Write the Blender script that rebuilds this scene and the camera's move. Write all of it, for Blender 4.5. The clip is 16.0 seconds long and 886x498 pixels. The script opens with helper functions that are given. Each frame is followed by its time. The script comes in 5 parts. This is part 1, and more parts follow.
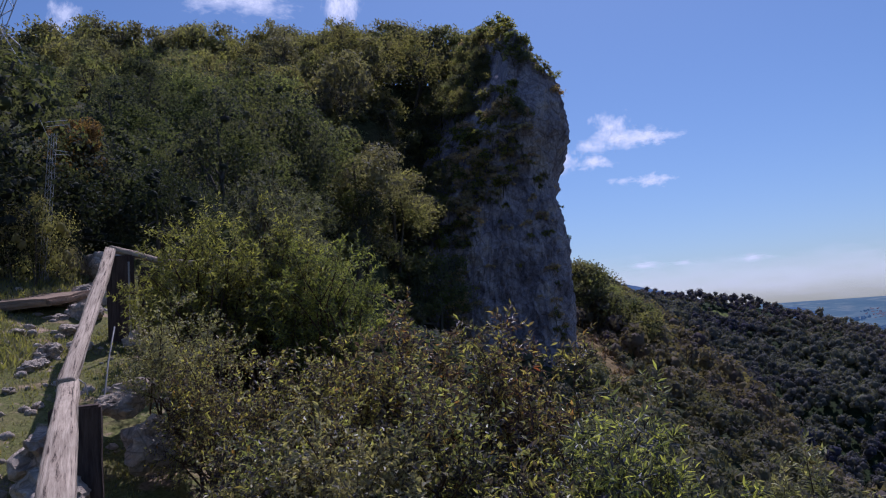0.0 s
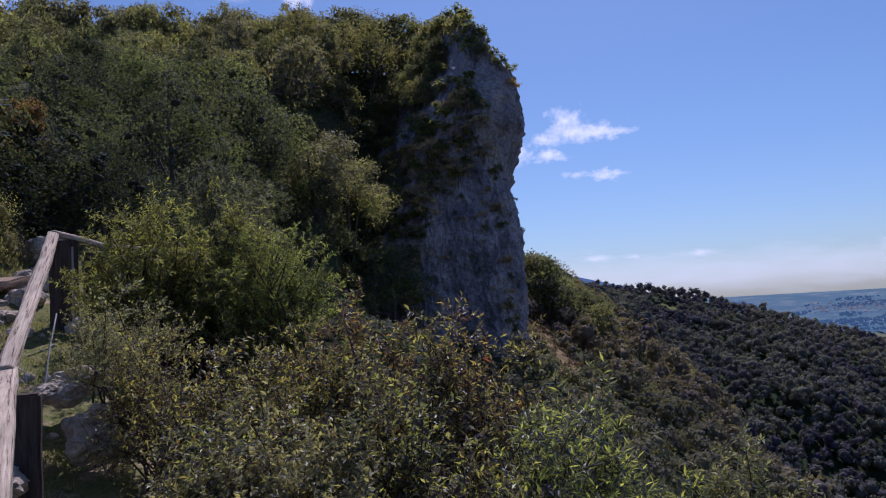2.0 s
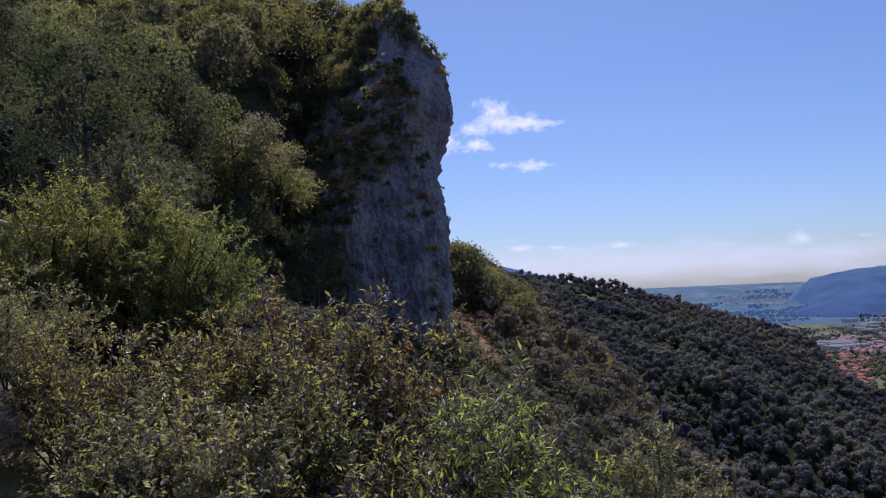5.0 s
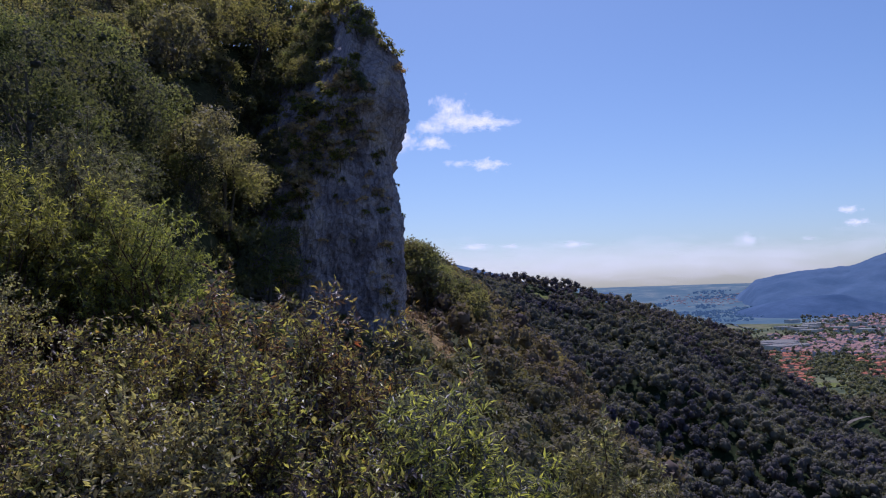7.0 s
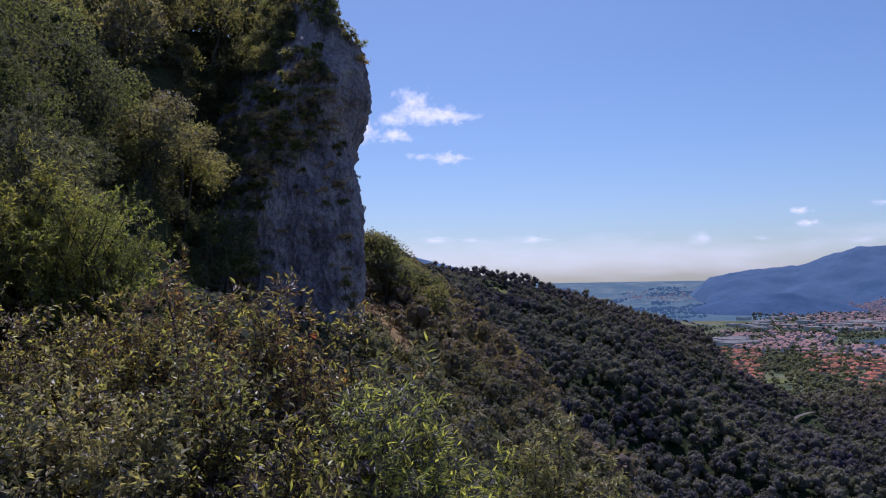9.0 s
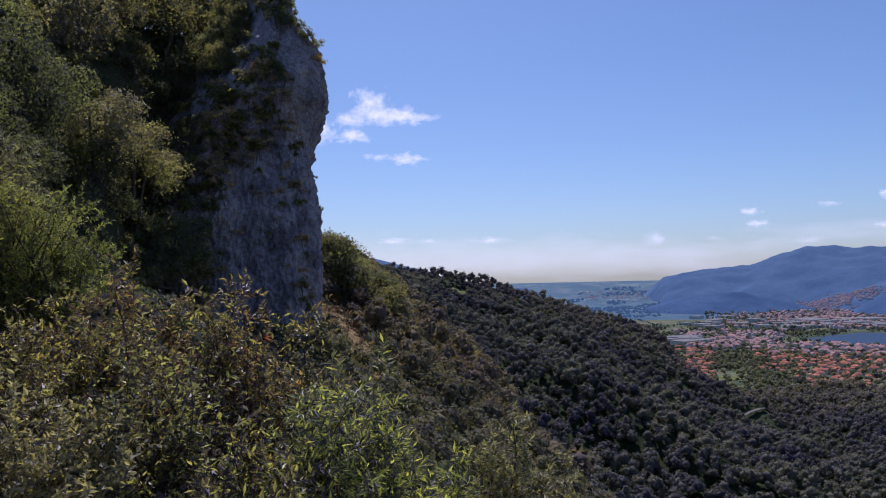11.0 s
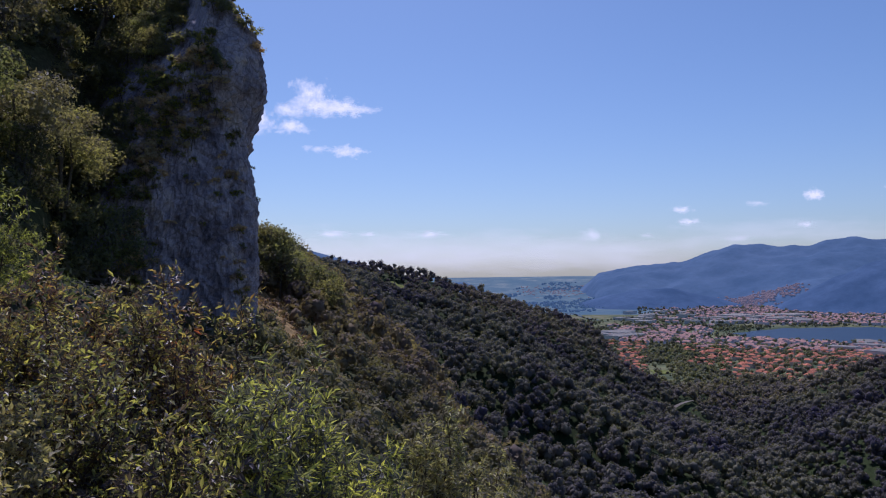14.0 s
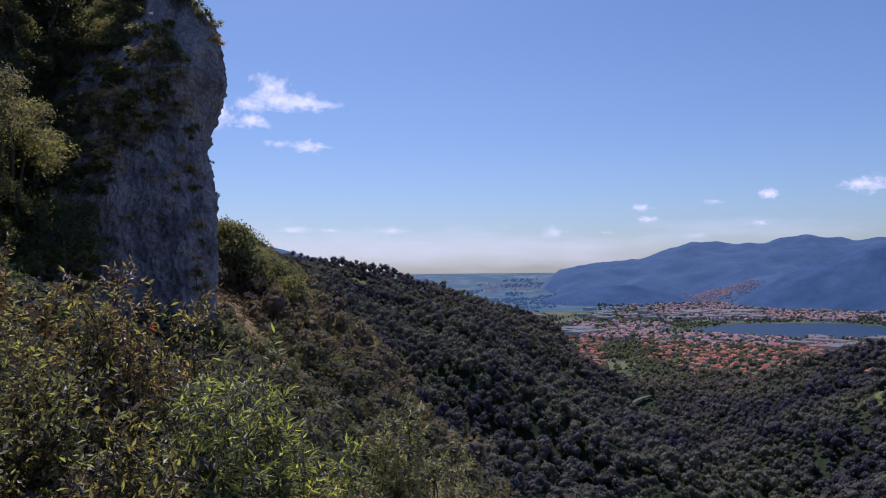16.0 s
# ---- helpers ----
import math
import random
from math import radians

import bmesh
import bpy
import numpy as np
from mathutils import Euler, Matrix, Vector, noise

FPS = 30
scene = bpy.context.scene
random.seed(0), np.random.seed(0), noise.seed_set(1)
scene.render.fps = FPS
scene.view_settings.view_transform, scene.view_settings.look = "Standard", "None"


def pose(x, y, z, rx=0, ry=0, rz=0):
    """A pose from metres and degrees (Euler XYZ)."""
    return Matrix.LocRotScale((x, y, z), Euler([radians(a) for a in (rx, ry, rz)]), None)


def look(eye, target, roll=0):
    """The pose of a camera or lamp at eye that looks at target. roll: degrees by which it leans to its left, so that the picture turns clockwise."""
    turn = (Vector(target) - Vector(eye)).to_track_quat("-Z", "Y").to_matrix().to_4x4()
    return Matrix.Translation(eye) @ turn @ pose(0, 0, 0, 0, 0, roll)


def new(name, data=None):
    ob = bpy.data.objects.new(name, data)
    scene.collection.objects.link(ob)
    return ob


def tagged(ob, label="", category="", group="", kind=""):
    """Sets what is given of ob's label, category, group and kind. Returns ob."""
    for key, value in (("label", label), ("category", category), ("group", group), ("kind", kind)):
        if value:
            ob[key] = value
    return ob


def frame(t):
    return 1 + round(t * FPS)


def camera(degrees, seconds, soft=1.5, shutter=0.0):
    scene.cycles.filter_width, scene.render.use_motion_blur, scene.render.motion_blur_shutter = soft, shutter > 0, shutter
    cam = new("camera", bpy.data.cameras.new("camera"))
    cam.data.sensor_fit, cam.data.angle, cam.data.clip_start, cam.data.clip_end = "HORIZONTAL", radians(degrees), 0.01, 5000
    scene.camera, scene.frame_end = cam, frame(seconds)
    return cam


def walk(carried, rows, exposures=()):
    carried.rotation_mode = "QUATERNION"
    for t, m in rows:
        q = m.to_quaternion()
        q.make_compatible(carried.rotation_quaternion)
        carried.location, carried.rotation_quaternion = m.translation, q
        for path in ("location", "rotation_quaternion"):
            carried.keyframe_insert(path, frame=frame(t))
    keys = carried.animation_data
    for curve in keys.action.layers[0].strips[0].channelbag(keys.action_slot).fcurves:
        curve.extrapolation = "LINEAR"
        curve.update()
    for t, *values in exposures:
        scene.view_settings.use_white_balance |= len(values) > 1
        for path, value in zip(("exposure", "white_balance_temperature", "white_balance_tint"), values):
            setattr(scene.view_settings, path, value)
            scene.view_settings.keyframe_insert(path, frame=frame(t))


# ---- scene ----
cam = camera(60.3, 16.0, 1.1)
PATH = [
    (0.0, pose(0.0000, -0.0000, 1.6, 95.36, 4.04, 0.64)),
    (0.5, pose(0.0037, -0.0008, 1.6, 95.12, 3.85, -0.18)),
    (1.0, pose(0.0073, -0.0017, 1.6, 94.87, 3.79, -0.99)),
    (1.5, pose(0.0110, -0.0025, 1.6, 94.66, 3.76, -1.87)),
    (2.0, pose(0.0146, -0.0034, 1.6, 94.42, 3.41, -2.87)),
    (2.5, pose(0.0183, -0.0042, 1.6, 94.19, 3.30, -3.77)),
    (3.0, pose(0.0219, -0.0051, 1.6, 93.97, 3.12, -4.79)),
    (3.5, pose(0.0256, -0.0059, 1.6, 93.68, 3.05, -5.69)),
    (4.0, pose(0.0292, -0.0067, 1.6, 93.43, 2.79, -6.63)),
    (6.5, pose(0.0475, -0.0110, 1.6, 92.97, 2.32, -11.12)),
    (7.0, pose(0.0512, -0.0118, 1.6, 92.88, 1.96, -11.95)),
    (7.5, pose(0.0548, -0.0127, 1.6, 92.72, 1.60, -12.74)),
    (8.0, pose(0.0585, -0.0135, 1.6, 92.52, 1.34, -13.50)),
    (8.5, pose(0.0621, -0.0143, 1.6, 92.39, 1.15, -14.28)),
    (9.0, pose(0.0658, -0.0152, 1.6, 92.29, 1.08, -14.98)),
    (11.5, pose(0.0840, -0.0194, 1.6, 92.19, 1.32, -18.97)),
    (12.0, pose(0.0877, -0.0202, 1.6, 92.01, 1.20, -19.83)),
    (12.5, pose(0.0913, -0.0211, 1.6, 91.91, 1.07, -20.67)),
    (13.0, pose(0.0950, -0.0219, 1.6, 91.92, 0.95, -21.46)),
    (13.5, pose(0.0987, -0.0228, 1.6, 91.90, 0.76, -22.15)),
    (14.0, pose(0.1023, -0.0236, 1.6, 91.74, 0.76, -22.70)),
    (14.5, pose(0.1060, -0.0245, 1.6, 91.63, 0.79, -23.32)),
    (15.0, pose(0.1096, -0.0253, 1.6, 91.53, 0.80, -24.03)),
    (15.5, pose(0.1133, -0.0262, 1.6, 91.44, 0.83, -24.78)),
    (16.0, pose(0.1169, -0.0270, 1.6, 91.44, 0.65, -25.54)),
]
walk(cam, PATH, [(0.0, -0.3, 4950, 30), (4.0, -0.08, 5050, 32), (12.0, -0.12, 5150, 31), (16.0, -0.16, 5150, 31)])

# ---------------------------------------------------------------- light
SUN_AZ, SUN_EL = 10.0, 55.0
world = bpy.data.worlds.new("world")
scene.world = world
world.use_nodes = True
wt = world.node_tree
sky = wt.nodes.new("ShaderNodeTexSky")
sky.sky_type, sky.sun_disc = "NISHITA", False
sky.sun_elevation, sky.sun_rotation = radians(SUN_EL), radians(SUN_AZ)
sky.altitude, sky.air_density, sky.dust_density, sky.ozone_density = 300, 1.0, 0.9, 2.0
bg = wt.nodes["Background"]
bg.inputs["Strength"].default_value = 0.084
clear_air = wt.nodes.new("ShaderNodeVectorMath")
clear_air.operation = "MULTIPLY"
clear_air.inputs[1].default_value = (0.93, 1.0, 0.97)
wt.links.new(sky.outputs["Color"], clear_air.inputs[0])
wt.links.new(clear_air.outputs[0], bg.inputs["Color"])
sun = new("sun", bpy.data.lights.new("sun", "SUN"))
sun.data.energy, sun.data.angle, sun.data.color = 4.9, radians(0.5), (1.0, 0.88, 0.7)
sa, se = radians(SUN_AZ), radians(SUN_EL)
sun.matrix_world = look((math.sin(sa) * math.cos(se) * 90, math.cos(sa) * math.cos(se) * 90, math.sin(se) * 90), (0, 0, 0))


# ---------------------------------------------------------------- materials
def nodes_of(name, rough=0.8, metal=0.0):
    m = bpy.data.materials.new(name)
    m.use_nodes = True
    t = m.node_tree
    b = t.nodes["Principled BSDF"]
    b.inputs["Roughness"].default_value, b.inputs["Metallic"].default_value = rough, metal
    b.inputs["Specular IOR Level"].default_value = 0.08
    return m, t, b


def add(t, kind, **sets):
    n = t.nodes.new("ShaderNode" + kind)
    for k, v in sets.items():
        n.inputs[k.replace("_", " ")].default_value = v
    return n


def ramp(t, fac, stops):
    n = t.nodes.new("ShaderNodeValToRGB")
    while len(n.color_ramp.elements) < len(stops):
        n.color_ramp.elements.new(0.5)
    for e, (p, c) in zip(n.color_ramp.elements, stops):
        e.position, e.color = p, (*c, 1)
    t.links.new(fac, n.inputs["Fac"])
    return n.outputs["Color"]


def mix(t, fac, a, b, mode="MIX"):
    n = t.nodes.new("ShaderNodeMix")
    n.data_type, n.blend_type = "RGBA", mode
    for sock, v in ((n.inputs[0], fac), (n.inputs[6], a), (n.inputs[7], b)):
        if isinstance(v, (int, float)):
            sock.default_value = v
        elif isinstance(v, tuple):
            sock.default_value = (*v, 1)
        else:
            t.links.new(v, sock)
    return n.outputs[2]


def coords(t, stretch=(1, 1, 1), space="Object"):
    c = t.nodes.new("ShaderNodeTexCoord")
    m = t.nodes.new("ShaderNodeMapping")
    m.inputs["Scale"].default_value = stretch
    t.links.new(c.outputs[space], m.inputs["Vector"])
    return m.outputs["Vector"]


def noise_tex(t, vec, scale, detail=6, rough=0.6):
    n = add(t, "TexNoise", Scale=scale, Detail=detail, Roughness=rough)
    t.links.new(vec, n.inputs["Vector"])
    return n.outputs["Fac"]


def bump(t, b, height, strength, distance):
    n = add(t, "Bump", Strength=strength, Distance=distance)
    t.links.new(height, n.inputs["Height"])
    t.links.new(n.outputs["Normal"], b.inputs["Normal"])


def leaf_material(name, dark, light, accent=None, through_light=0.38, gloss=0.5, tone_scale=0.0, shine=0.32, deep=False, cool=1.25):
    """Foliage: each leaf or clump its own tone, light passing through it; dark tones carry the blue of shade and haze.
    """
    # the blue cast of veiled shade is put into the dark leaf colour
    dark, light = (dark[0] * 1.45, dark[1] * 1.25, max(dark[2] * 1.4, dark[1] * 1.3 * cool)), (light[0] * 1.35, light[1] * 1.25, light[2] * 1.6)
    m, t, b = nodes_of(name, gloss)
    g = t.nodes.new("ShaderNodeNewGeometry")
    o = t.nodes.new("ShaderNodeObjectInfo")
    stops = [(0.0, dark), (0.75, light), (1.0, light)]
    if accent:
        stops = [(0.0, dark), (0.8, light), (0.96, light), (1.0, accent)]
    if deep:  # more of the leaves take the dark tone
        stops.insert(1, (0.48, tuple(v * 1.5 for v in dark)))
    pick = g.outputs["Random Per Island"]
    if tone_scale:  # whole crowns differ more than the clumps within one; 0.02 tones whole slopes
        far_n = noise_tex(t, coords(t), tone_scale, 3, 0.5)
        far_n = ramp(t, far_n, [(0.3, (0, 0, 0)), (0.7, (1, 1, 1))])
        pick = mix(t, 0.3, far_n, pick)
    b.inputs["Specular IOR Level"].default_value = shine
    c = ramp(t, pick, stops)
    vary = ramp(t, o.outputs["Random"], [(0.0, (0.75, 0.85, 0.8)), (0.5, (1.0, 1.0, 1.0)), (1.0, (1.13, 1.1, 0.9))])
    c = mix(t, 1.0, c, vary, "MULTIPLY")
    t.links.new(c, b.inputs["Base Color"])
    tr = t.nodes.new("ShaderNodeBsdfTranslucent")
    c2 = mix(t, 1.0, c, (1.9, 1.9, 0.75), "MULTIPLY")
    t.links.new(c2, tr.inputs["Color"])
    ms = t.nodes.new("ShaderNodeMixShader")
    ms.inputs[0].default_value = through_light
    t.links.new(b.outputs[0], ms.inputs[1])
    t.links.new(tr.outputs[0], ms.inputs[2])
    t.links.new(ms.outputs[0], t.nodes["Material Output"].inputs["Surface"])
    return m


def ground_material(name, stops, scale, fine, rough=0.95, bumpy=0.4, dist=0.05, grain=0.7):
    m, t, b = nodes_of(name, rough)
    v = coords(t)
    c = ramp(t, noise_tex(t, v, scale, 5, 0.65), [(p, tuple(k * 1.35 for k in col)) for p, col in stops])
    f = noise_tex(t, v, fine, 6, 0.7)
    c = mix(t, grain, c, ramp(t, f, [(0.32, (0.3, 0.3, 0.3)), (0.68, (1.45, 1.45, 1.45))]), "MULTIPLY")
    t.links.new(c, b.inputs["Base Color"])
    bump(t, b, f, bumpy, dist)
    return m


def bark_material(name, a, b_, stretch=(6, 6, 1), scale=4.0):
    m, t, b = nodes_of(name, 0.9)
    v = coords(t, stretch)
    n = noise_tex(t, v, scale, 8, 0.7)
    t.links.new(ramp(t, n, [(0.3, a), (0.7, b_)]), b.inputs["Base Color"])
    bump(t, b, n, 0.6, 0.02)
    return m


def rock_material(name, stops, tall=(1, 1, 0.35), scale=0.5, moss=0.0):
    m, t, b = nodes_of(name, 0.92)
    v = coords(t, tall)
    big = noise_tex(t, v, scale, 8, 0.65)
    fine = noise_tex(t, v, scale * 9, 8, 0.7)
    c = ramp(t, big, stops)
    c = mix(t, 0.75, c, ramp(t, fine, [(0.3, (0.5, 0.5, 0.52)), (0.65, (1.25, 1.22, 1.18))]), "MULTIPLY")
    vo = add(t, "TexVoronoi", Scale=scale * 2.4)
    vo.feature = "DISTANCE_TO_EDGE"
    t.links.new(v, vo.inputs["Vector"])
    crack = ramp(t, vo.outputs["Distance"], [(0.0, (0.35, 0.35, 0.36)), (0.06, (1, 1, 1))])
    c = mix(t, 0.55, c, crack, "MULTIPLY")
    if moss:
        mo = noise_tex(t, v, scale * 3.1, 5, 0.6)
        c = mix(t, ramp(t, mo, [(1 - moss - 0.06, (0, 0, 0)), (1 - moss + 0.08, (1, 1, 1))]), c, (0.10, 0.10, 0.035))
    t.links.new(c, b.inputs["Base Color"])
    bump(t, b, fine, 0.7, 0.12)
    return m


def plain_material(name, col, rough=0.8, metal=0.0, vary=0.25, scale=3.0):
    m, t, b = nodes_of(name, rough, metal)
    o = t.nodes.new("ShaderNodeObjectInfo")
    n = noise_tex(t, coords(t), scale, 5)
    c = mix(t, vary, col, ramp(t, n, [(0.3, tuple(x * 0.5 for x in col)), (0.7, tuple(min(1, x * 1.5) for x in col))]))
    c = mix(t, 1.0, c, ramp(t, o.outputs["Random"], [(0.0, (0.75, 0.75, 0.75)), (1.0, (1.2, 1.15, 1.1))]), "MULTIPLY")
    t.links.new(c, b.inputs["Base Color"])
    return m


GRASS = ground_material("grass_ground", [(0.33, (0.26, 0.19, 0.12)), (0.42, (0.14, 0.125, 0.05)), (0.57, (0.11, 0.115, 0.036)), (0.66, (0.3, 0.22, 0.15))], 2.2, 30)
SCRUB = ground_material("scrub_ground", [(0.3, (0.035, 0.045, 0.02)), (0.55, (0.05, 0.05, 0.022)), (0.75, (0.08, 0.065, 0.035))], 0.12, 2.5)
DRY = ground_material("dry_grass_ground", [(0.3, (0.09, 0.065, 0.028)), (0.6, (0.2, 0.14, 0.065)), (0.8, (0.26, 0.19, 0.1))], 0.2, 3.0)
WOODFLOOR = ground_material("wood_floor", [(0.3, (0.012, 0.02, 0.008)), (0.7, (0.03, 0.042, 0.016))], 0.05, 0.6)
FIELDS = ground_material("valley_fields", [(0.3, (0.03, 0.048, 0.03)), (0.45, (0.05, 0.066, 0.038)), (0.58, (0.1, 0.108, 0.055)), (0.7, (0.14, 0.115, 0.1))], 0.006, 0.05)
# distance haze is painted into these three as blue base colour
FARPLAIN = ground_material("hazed_plain", [(0.4, (0.012, 0.03, 0.034)), (0.54, (0.034, 0.05, 0.046)), (0.66, (0.085, 0.09, 0.07))], 0.009, 0.04, 0.95, 0.2, 0.5, 0.4)
FARWOOD = ground_material("hazed_mountain_wood", [(0.32, (0.024, 0.042, 0.083)), (0.66, (0.045, 0.068, 0.118))], 0.006, 0.03, 1.0, 0.25, 6.0, 0.2)
FOOTWOOD = ground_material("hazed_foothill_wood", [(0.32, (0.015, 0.03, 0.064)), (0.66, (0.038, 0.061, 0.114))], 0.008, 0.04, 1.0, 0.25, 6.0, 0.2)
# high cool values on hillside leaves tint their darks like bluish shadow
LEAF_DARK = leaf_material("oak_leaf", (0.055, 0.054, 0.03), (0.15, 0.155, 0.065), None, 0.5, 0.75, 0.5, 0.12, cool=1.6)
LEAF_OLIVE = leaf_material("olive_leaf", (0.065, 0.062, 0.03), (0.185, 0.195, 0.072), (0.18, 0.17, 0.07), 0.5, 0.75, 0.5, 0.12, cool=1.6)
LEAF_SILVER = leaf_material("whitebeam_leaf", (0.045, 0.047, 0.028), (0.17, 0.17, 0.1), None, 0.4, 0.65, 0.5, 0.25, cool=1.4)
LEAF_TAN = leaf_material("dry_grass_leaf", (0.13, 0.105, 0.045), (0.4, 0.32, 0.15), None, 0.3, 0.85, 0.6, 0.1)
LEAF_STRAW = leaf_material("straw_leaf", (0.07, 0.055, 0.025), (0.33, 0.25, 0.12), None, 0.2, 0.85, 0.4, 0.05)
LEAF_RUST = leaf_material("dry_leaf", (0.06, 0.042, 0.024), (0.16, 0.115, 0.055), None, 0.4, 0.8, 0.0, 0.03, cool=0.7)
LEAF_LIME = leaf_material("lime_leaf", (0.05, 0.056, 0.015), (0.19, 0.2, 0.05), None, 0.55, 0.5, 0.0, 0.2)
# darker oak leaf: the shade on near trees and low scrub is in its colour
LEAF_SHADY = leaf_material("shade_toned_leaf", (0.032, 0.034, 0.018), (0.066, 0.08, 0.034), None, 0.45, 0.75, 0.5, 0.1, cool=1.7)
LEAF_BUSH = leaf_material("bush_leaf", (0.04, 0.037, 0.018), (0.265, 0.27, 0.08), (0.3, 0.15, 0.065), 0.42, 0.45, 0.0, 0.3, True)
LEAF_RED = leaf_material("reddening_leaf", (0.046, 0.034, 0.022), (0.26, 0.235, 0.078), (0.3, 0.075, 0.055), 0.42, 0.45, 0.0, 0.3, True)
LEAF_LANCE = leaf_material("lance_leaf", (0.038, 0.046, 0.015), (0.26, 0.29, 0.075), None, 0.48, 0.45, 0.0, 0.3, True)
LEAF_GREY = leaf_material("grey_green_leaf", (0.055, 0.056, 0.026), (0.28, 0.27, 0.12))
BLADE = leaf_material("grass_blade", (0.08, 0.09, 0.02), (0.2, 0.21, 0.06), (0.3, 0.24, 0.11))
# valley haze as a blue tint; 0.02 paints broad shaded patches on the slopes
LEAF_FAR = leaf_material("hazed_wood_leaf", (0.048, 0.046, 0.042), (0.138, 0.138, 0.086), None, 0.25, 0.95, 0.02, 0.0, cool=1.9)
# undergrowth leaf darkened to imitate the shade under tall trees
LEAF_DEEP = leaf_material("deep_shade_leaf", (0.018, 0.02, 0.012), (0.04, 0.05, 0.022), None, 0.3, 0.75, 0.5, 0.08, cool=1.6)
# town trees lightened and blued by haze put into their leaf colour
LEAF_TOWN = leaf_material("garden_tree_leaf", (0.06, 0.064, 0.05), (0.15, 0.165, 0.085), None, 0.25, 0.95, 0.02, 0.0)
LEAF_SPUR = leaf_material("scrub_leaf", (0.055, 0.05, 0.028), (0.18, 0.165, 0.08), (0.24, 0.17, 0.09), 0.25, 0.85, 0.1, 0.05, cool=1.4)
BARK = bark_material("bark", (0.05, 0.04, 0.03), (0.16, 0.14, 0.11))
TWIG = bark_material("twig_bark", (0.05, 0.03, 0.022), (0.14, 0.09, 0.06))
CLIFF_ROCK = rock_material("cliff_limestone", [(0.3, (0.115, 0.1, 0.112)), (0.45, (0.3, 0.26, 0.285)), (0.56, (0.41, 0.36, 0.38)), (0.66, (0.5, 0.415, 0.36)), (0.78, (0.185, 0.145, 0.13))], (1, 1, 0.75), 0.6, 0.28)
PALE_ROCK = rock_material("pale_limestone", [(0.3, (0.36, 0.29, 0.22)), (0.5, (0.62, 0.52, 0.42)), (0.75, (0.78, 0.68, 0.57))], (1, 1, 1), 3.0, 0.2)
OLD_WOOD, ow, owb = nodes_of("weathered_wood", 0.85)
ov = coords(ow, (0.8, 10, 1), "UV")
og = noise_tex(ow, ov, 2.4, 10, 0.72)
ocr = ramp(ow, og, [(0.4, (0.09, 0.066, 0.052)), (0.46, (0.42, 0.33, 0.245)), (0.7, (0.74, 0.62, 0.47))])
ocr = mix(ow, 0.5, ocr, ramp(ow, noise_tex(ow, coords(ow, (1, 1, 1), "UV"), 2.0, 6), [(0.35, (0.55, 0.53, 0.5)), (0.65, (1.2, 1.18, 1.15))]), "MULTIPLY")
ow.links.new(ocr, owb.inputs["Base Color"])
bump(ow, owb, og, 0.9, 0.012)
STEP_WOOD = bark_material("dusty_step_wood", (0.2, 0.14, 0.095), (0.38, 0.28, 0.2), (3, 9, 9), 2.5)
SLEEPER_WOOD = bark_material("dark_sleeper_wood", (0.03, 0.021, 0.02), (0.14, 0.105, 0.09), (14, 14, 1.2), 2.5)
STEEL = plain_material("galvanised_steel", (0.55, 0.54, 0.56), 0.6, 0.2)
WIRE = plain_material("grey_wire", (0.3, 0.29, 0.28), 0.5, 0.6)
# far town colours are muted to include the haze in front of them
FAR_WALL = plain_material("hazed_render", (0.36, 0.33, 0.31), 0.9, 0, 0.3, 0.05)
FAR_ROOF = plain_material("hazed_terracotta_roof", (0.26, 0.15, 0.12), 0.9, 0, 0.4, 0.05)
ROOF = plain_material("terracotta_roof", (0.38, 0.15, 0.098), 0.9, 0, 0.4, 0.5)
WALLS = plain_material("cream_render", (0.64, 0.55, 0.45), 0.9, 0, 0.2, 0.4)
HALL_ROOF = plain_material("pale_hall_roof", (0.2, 0.195, 0.19), 0.7, 0, 0.2, 0.1)
HALL_WALL = plain_material("hall_wall", (0.66, 0.65, 0.63), 0.8, 0, 0.2, 0.1)
ASPHALT = plain_material("road_asphalt", (0.14, 0.13, 0.12), 0.9, 0, 0.3, 0.5)
MEADOW = ground_material("meadow_grass", [(0.3, (0.07, 0.09, 0.022)), (0.6, (0.105, 0.12, 0.032)), (0.8, (0.17, 0.16, 0.05))], 0.03, 0.4)
# a faint blue glow adds the rest of the haze over plain and mountains
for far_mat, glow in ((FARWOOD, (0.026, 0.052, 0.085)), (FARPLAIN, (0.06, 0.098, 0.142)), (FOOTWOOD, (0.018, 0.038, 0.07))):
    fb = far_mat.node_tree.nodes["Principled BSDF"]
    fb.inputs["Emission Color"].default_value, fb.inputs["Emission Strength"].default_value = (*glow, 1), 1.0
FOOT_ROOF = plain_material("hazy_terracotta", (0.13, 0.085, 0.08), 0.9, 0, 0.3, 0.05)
# unlit walls and roofs glow slightly to imitate haze over the town
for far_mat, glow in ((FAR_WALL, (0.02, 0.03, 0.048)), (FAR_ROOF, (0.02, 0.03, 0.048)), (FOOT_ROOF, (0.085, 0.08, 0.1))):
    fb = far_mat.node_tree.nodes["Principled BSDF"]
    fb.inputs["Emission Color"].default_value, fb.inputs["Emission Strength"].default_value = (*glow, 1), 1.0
# foothill wood again with a stronger glow, for haze over the plain's trees
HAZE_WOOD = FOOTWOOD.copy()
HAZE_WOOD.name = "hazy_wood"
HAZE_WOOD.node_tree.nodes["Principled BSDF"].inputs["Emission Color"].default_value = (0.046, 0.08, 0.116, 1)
WATER, wtree, wb = nodes_of("lake_water", 0.45)
wb.inputs["Specular IOR Level"].default_value = 0.15
wb.inputs["Base Color"].default_value = (0.012, 0.036, 0.075, 1)
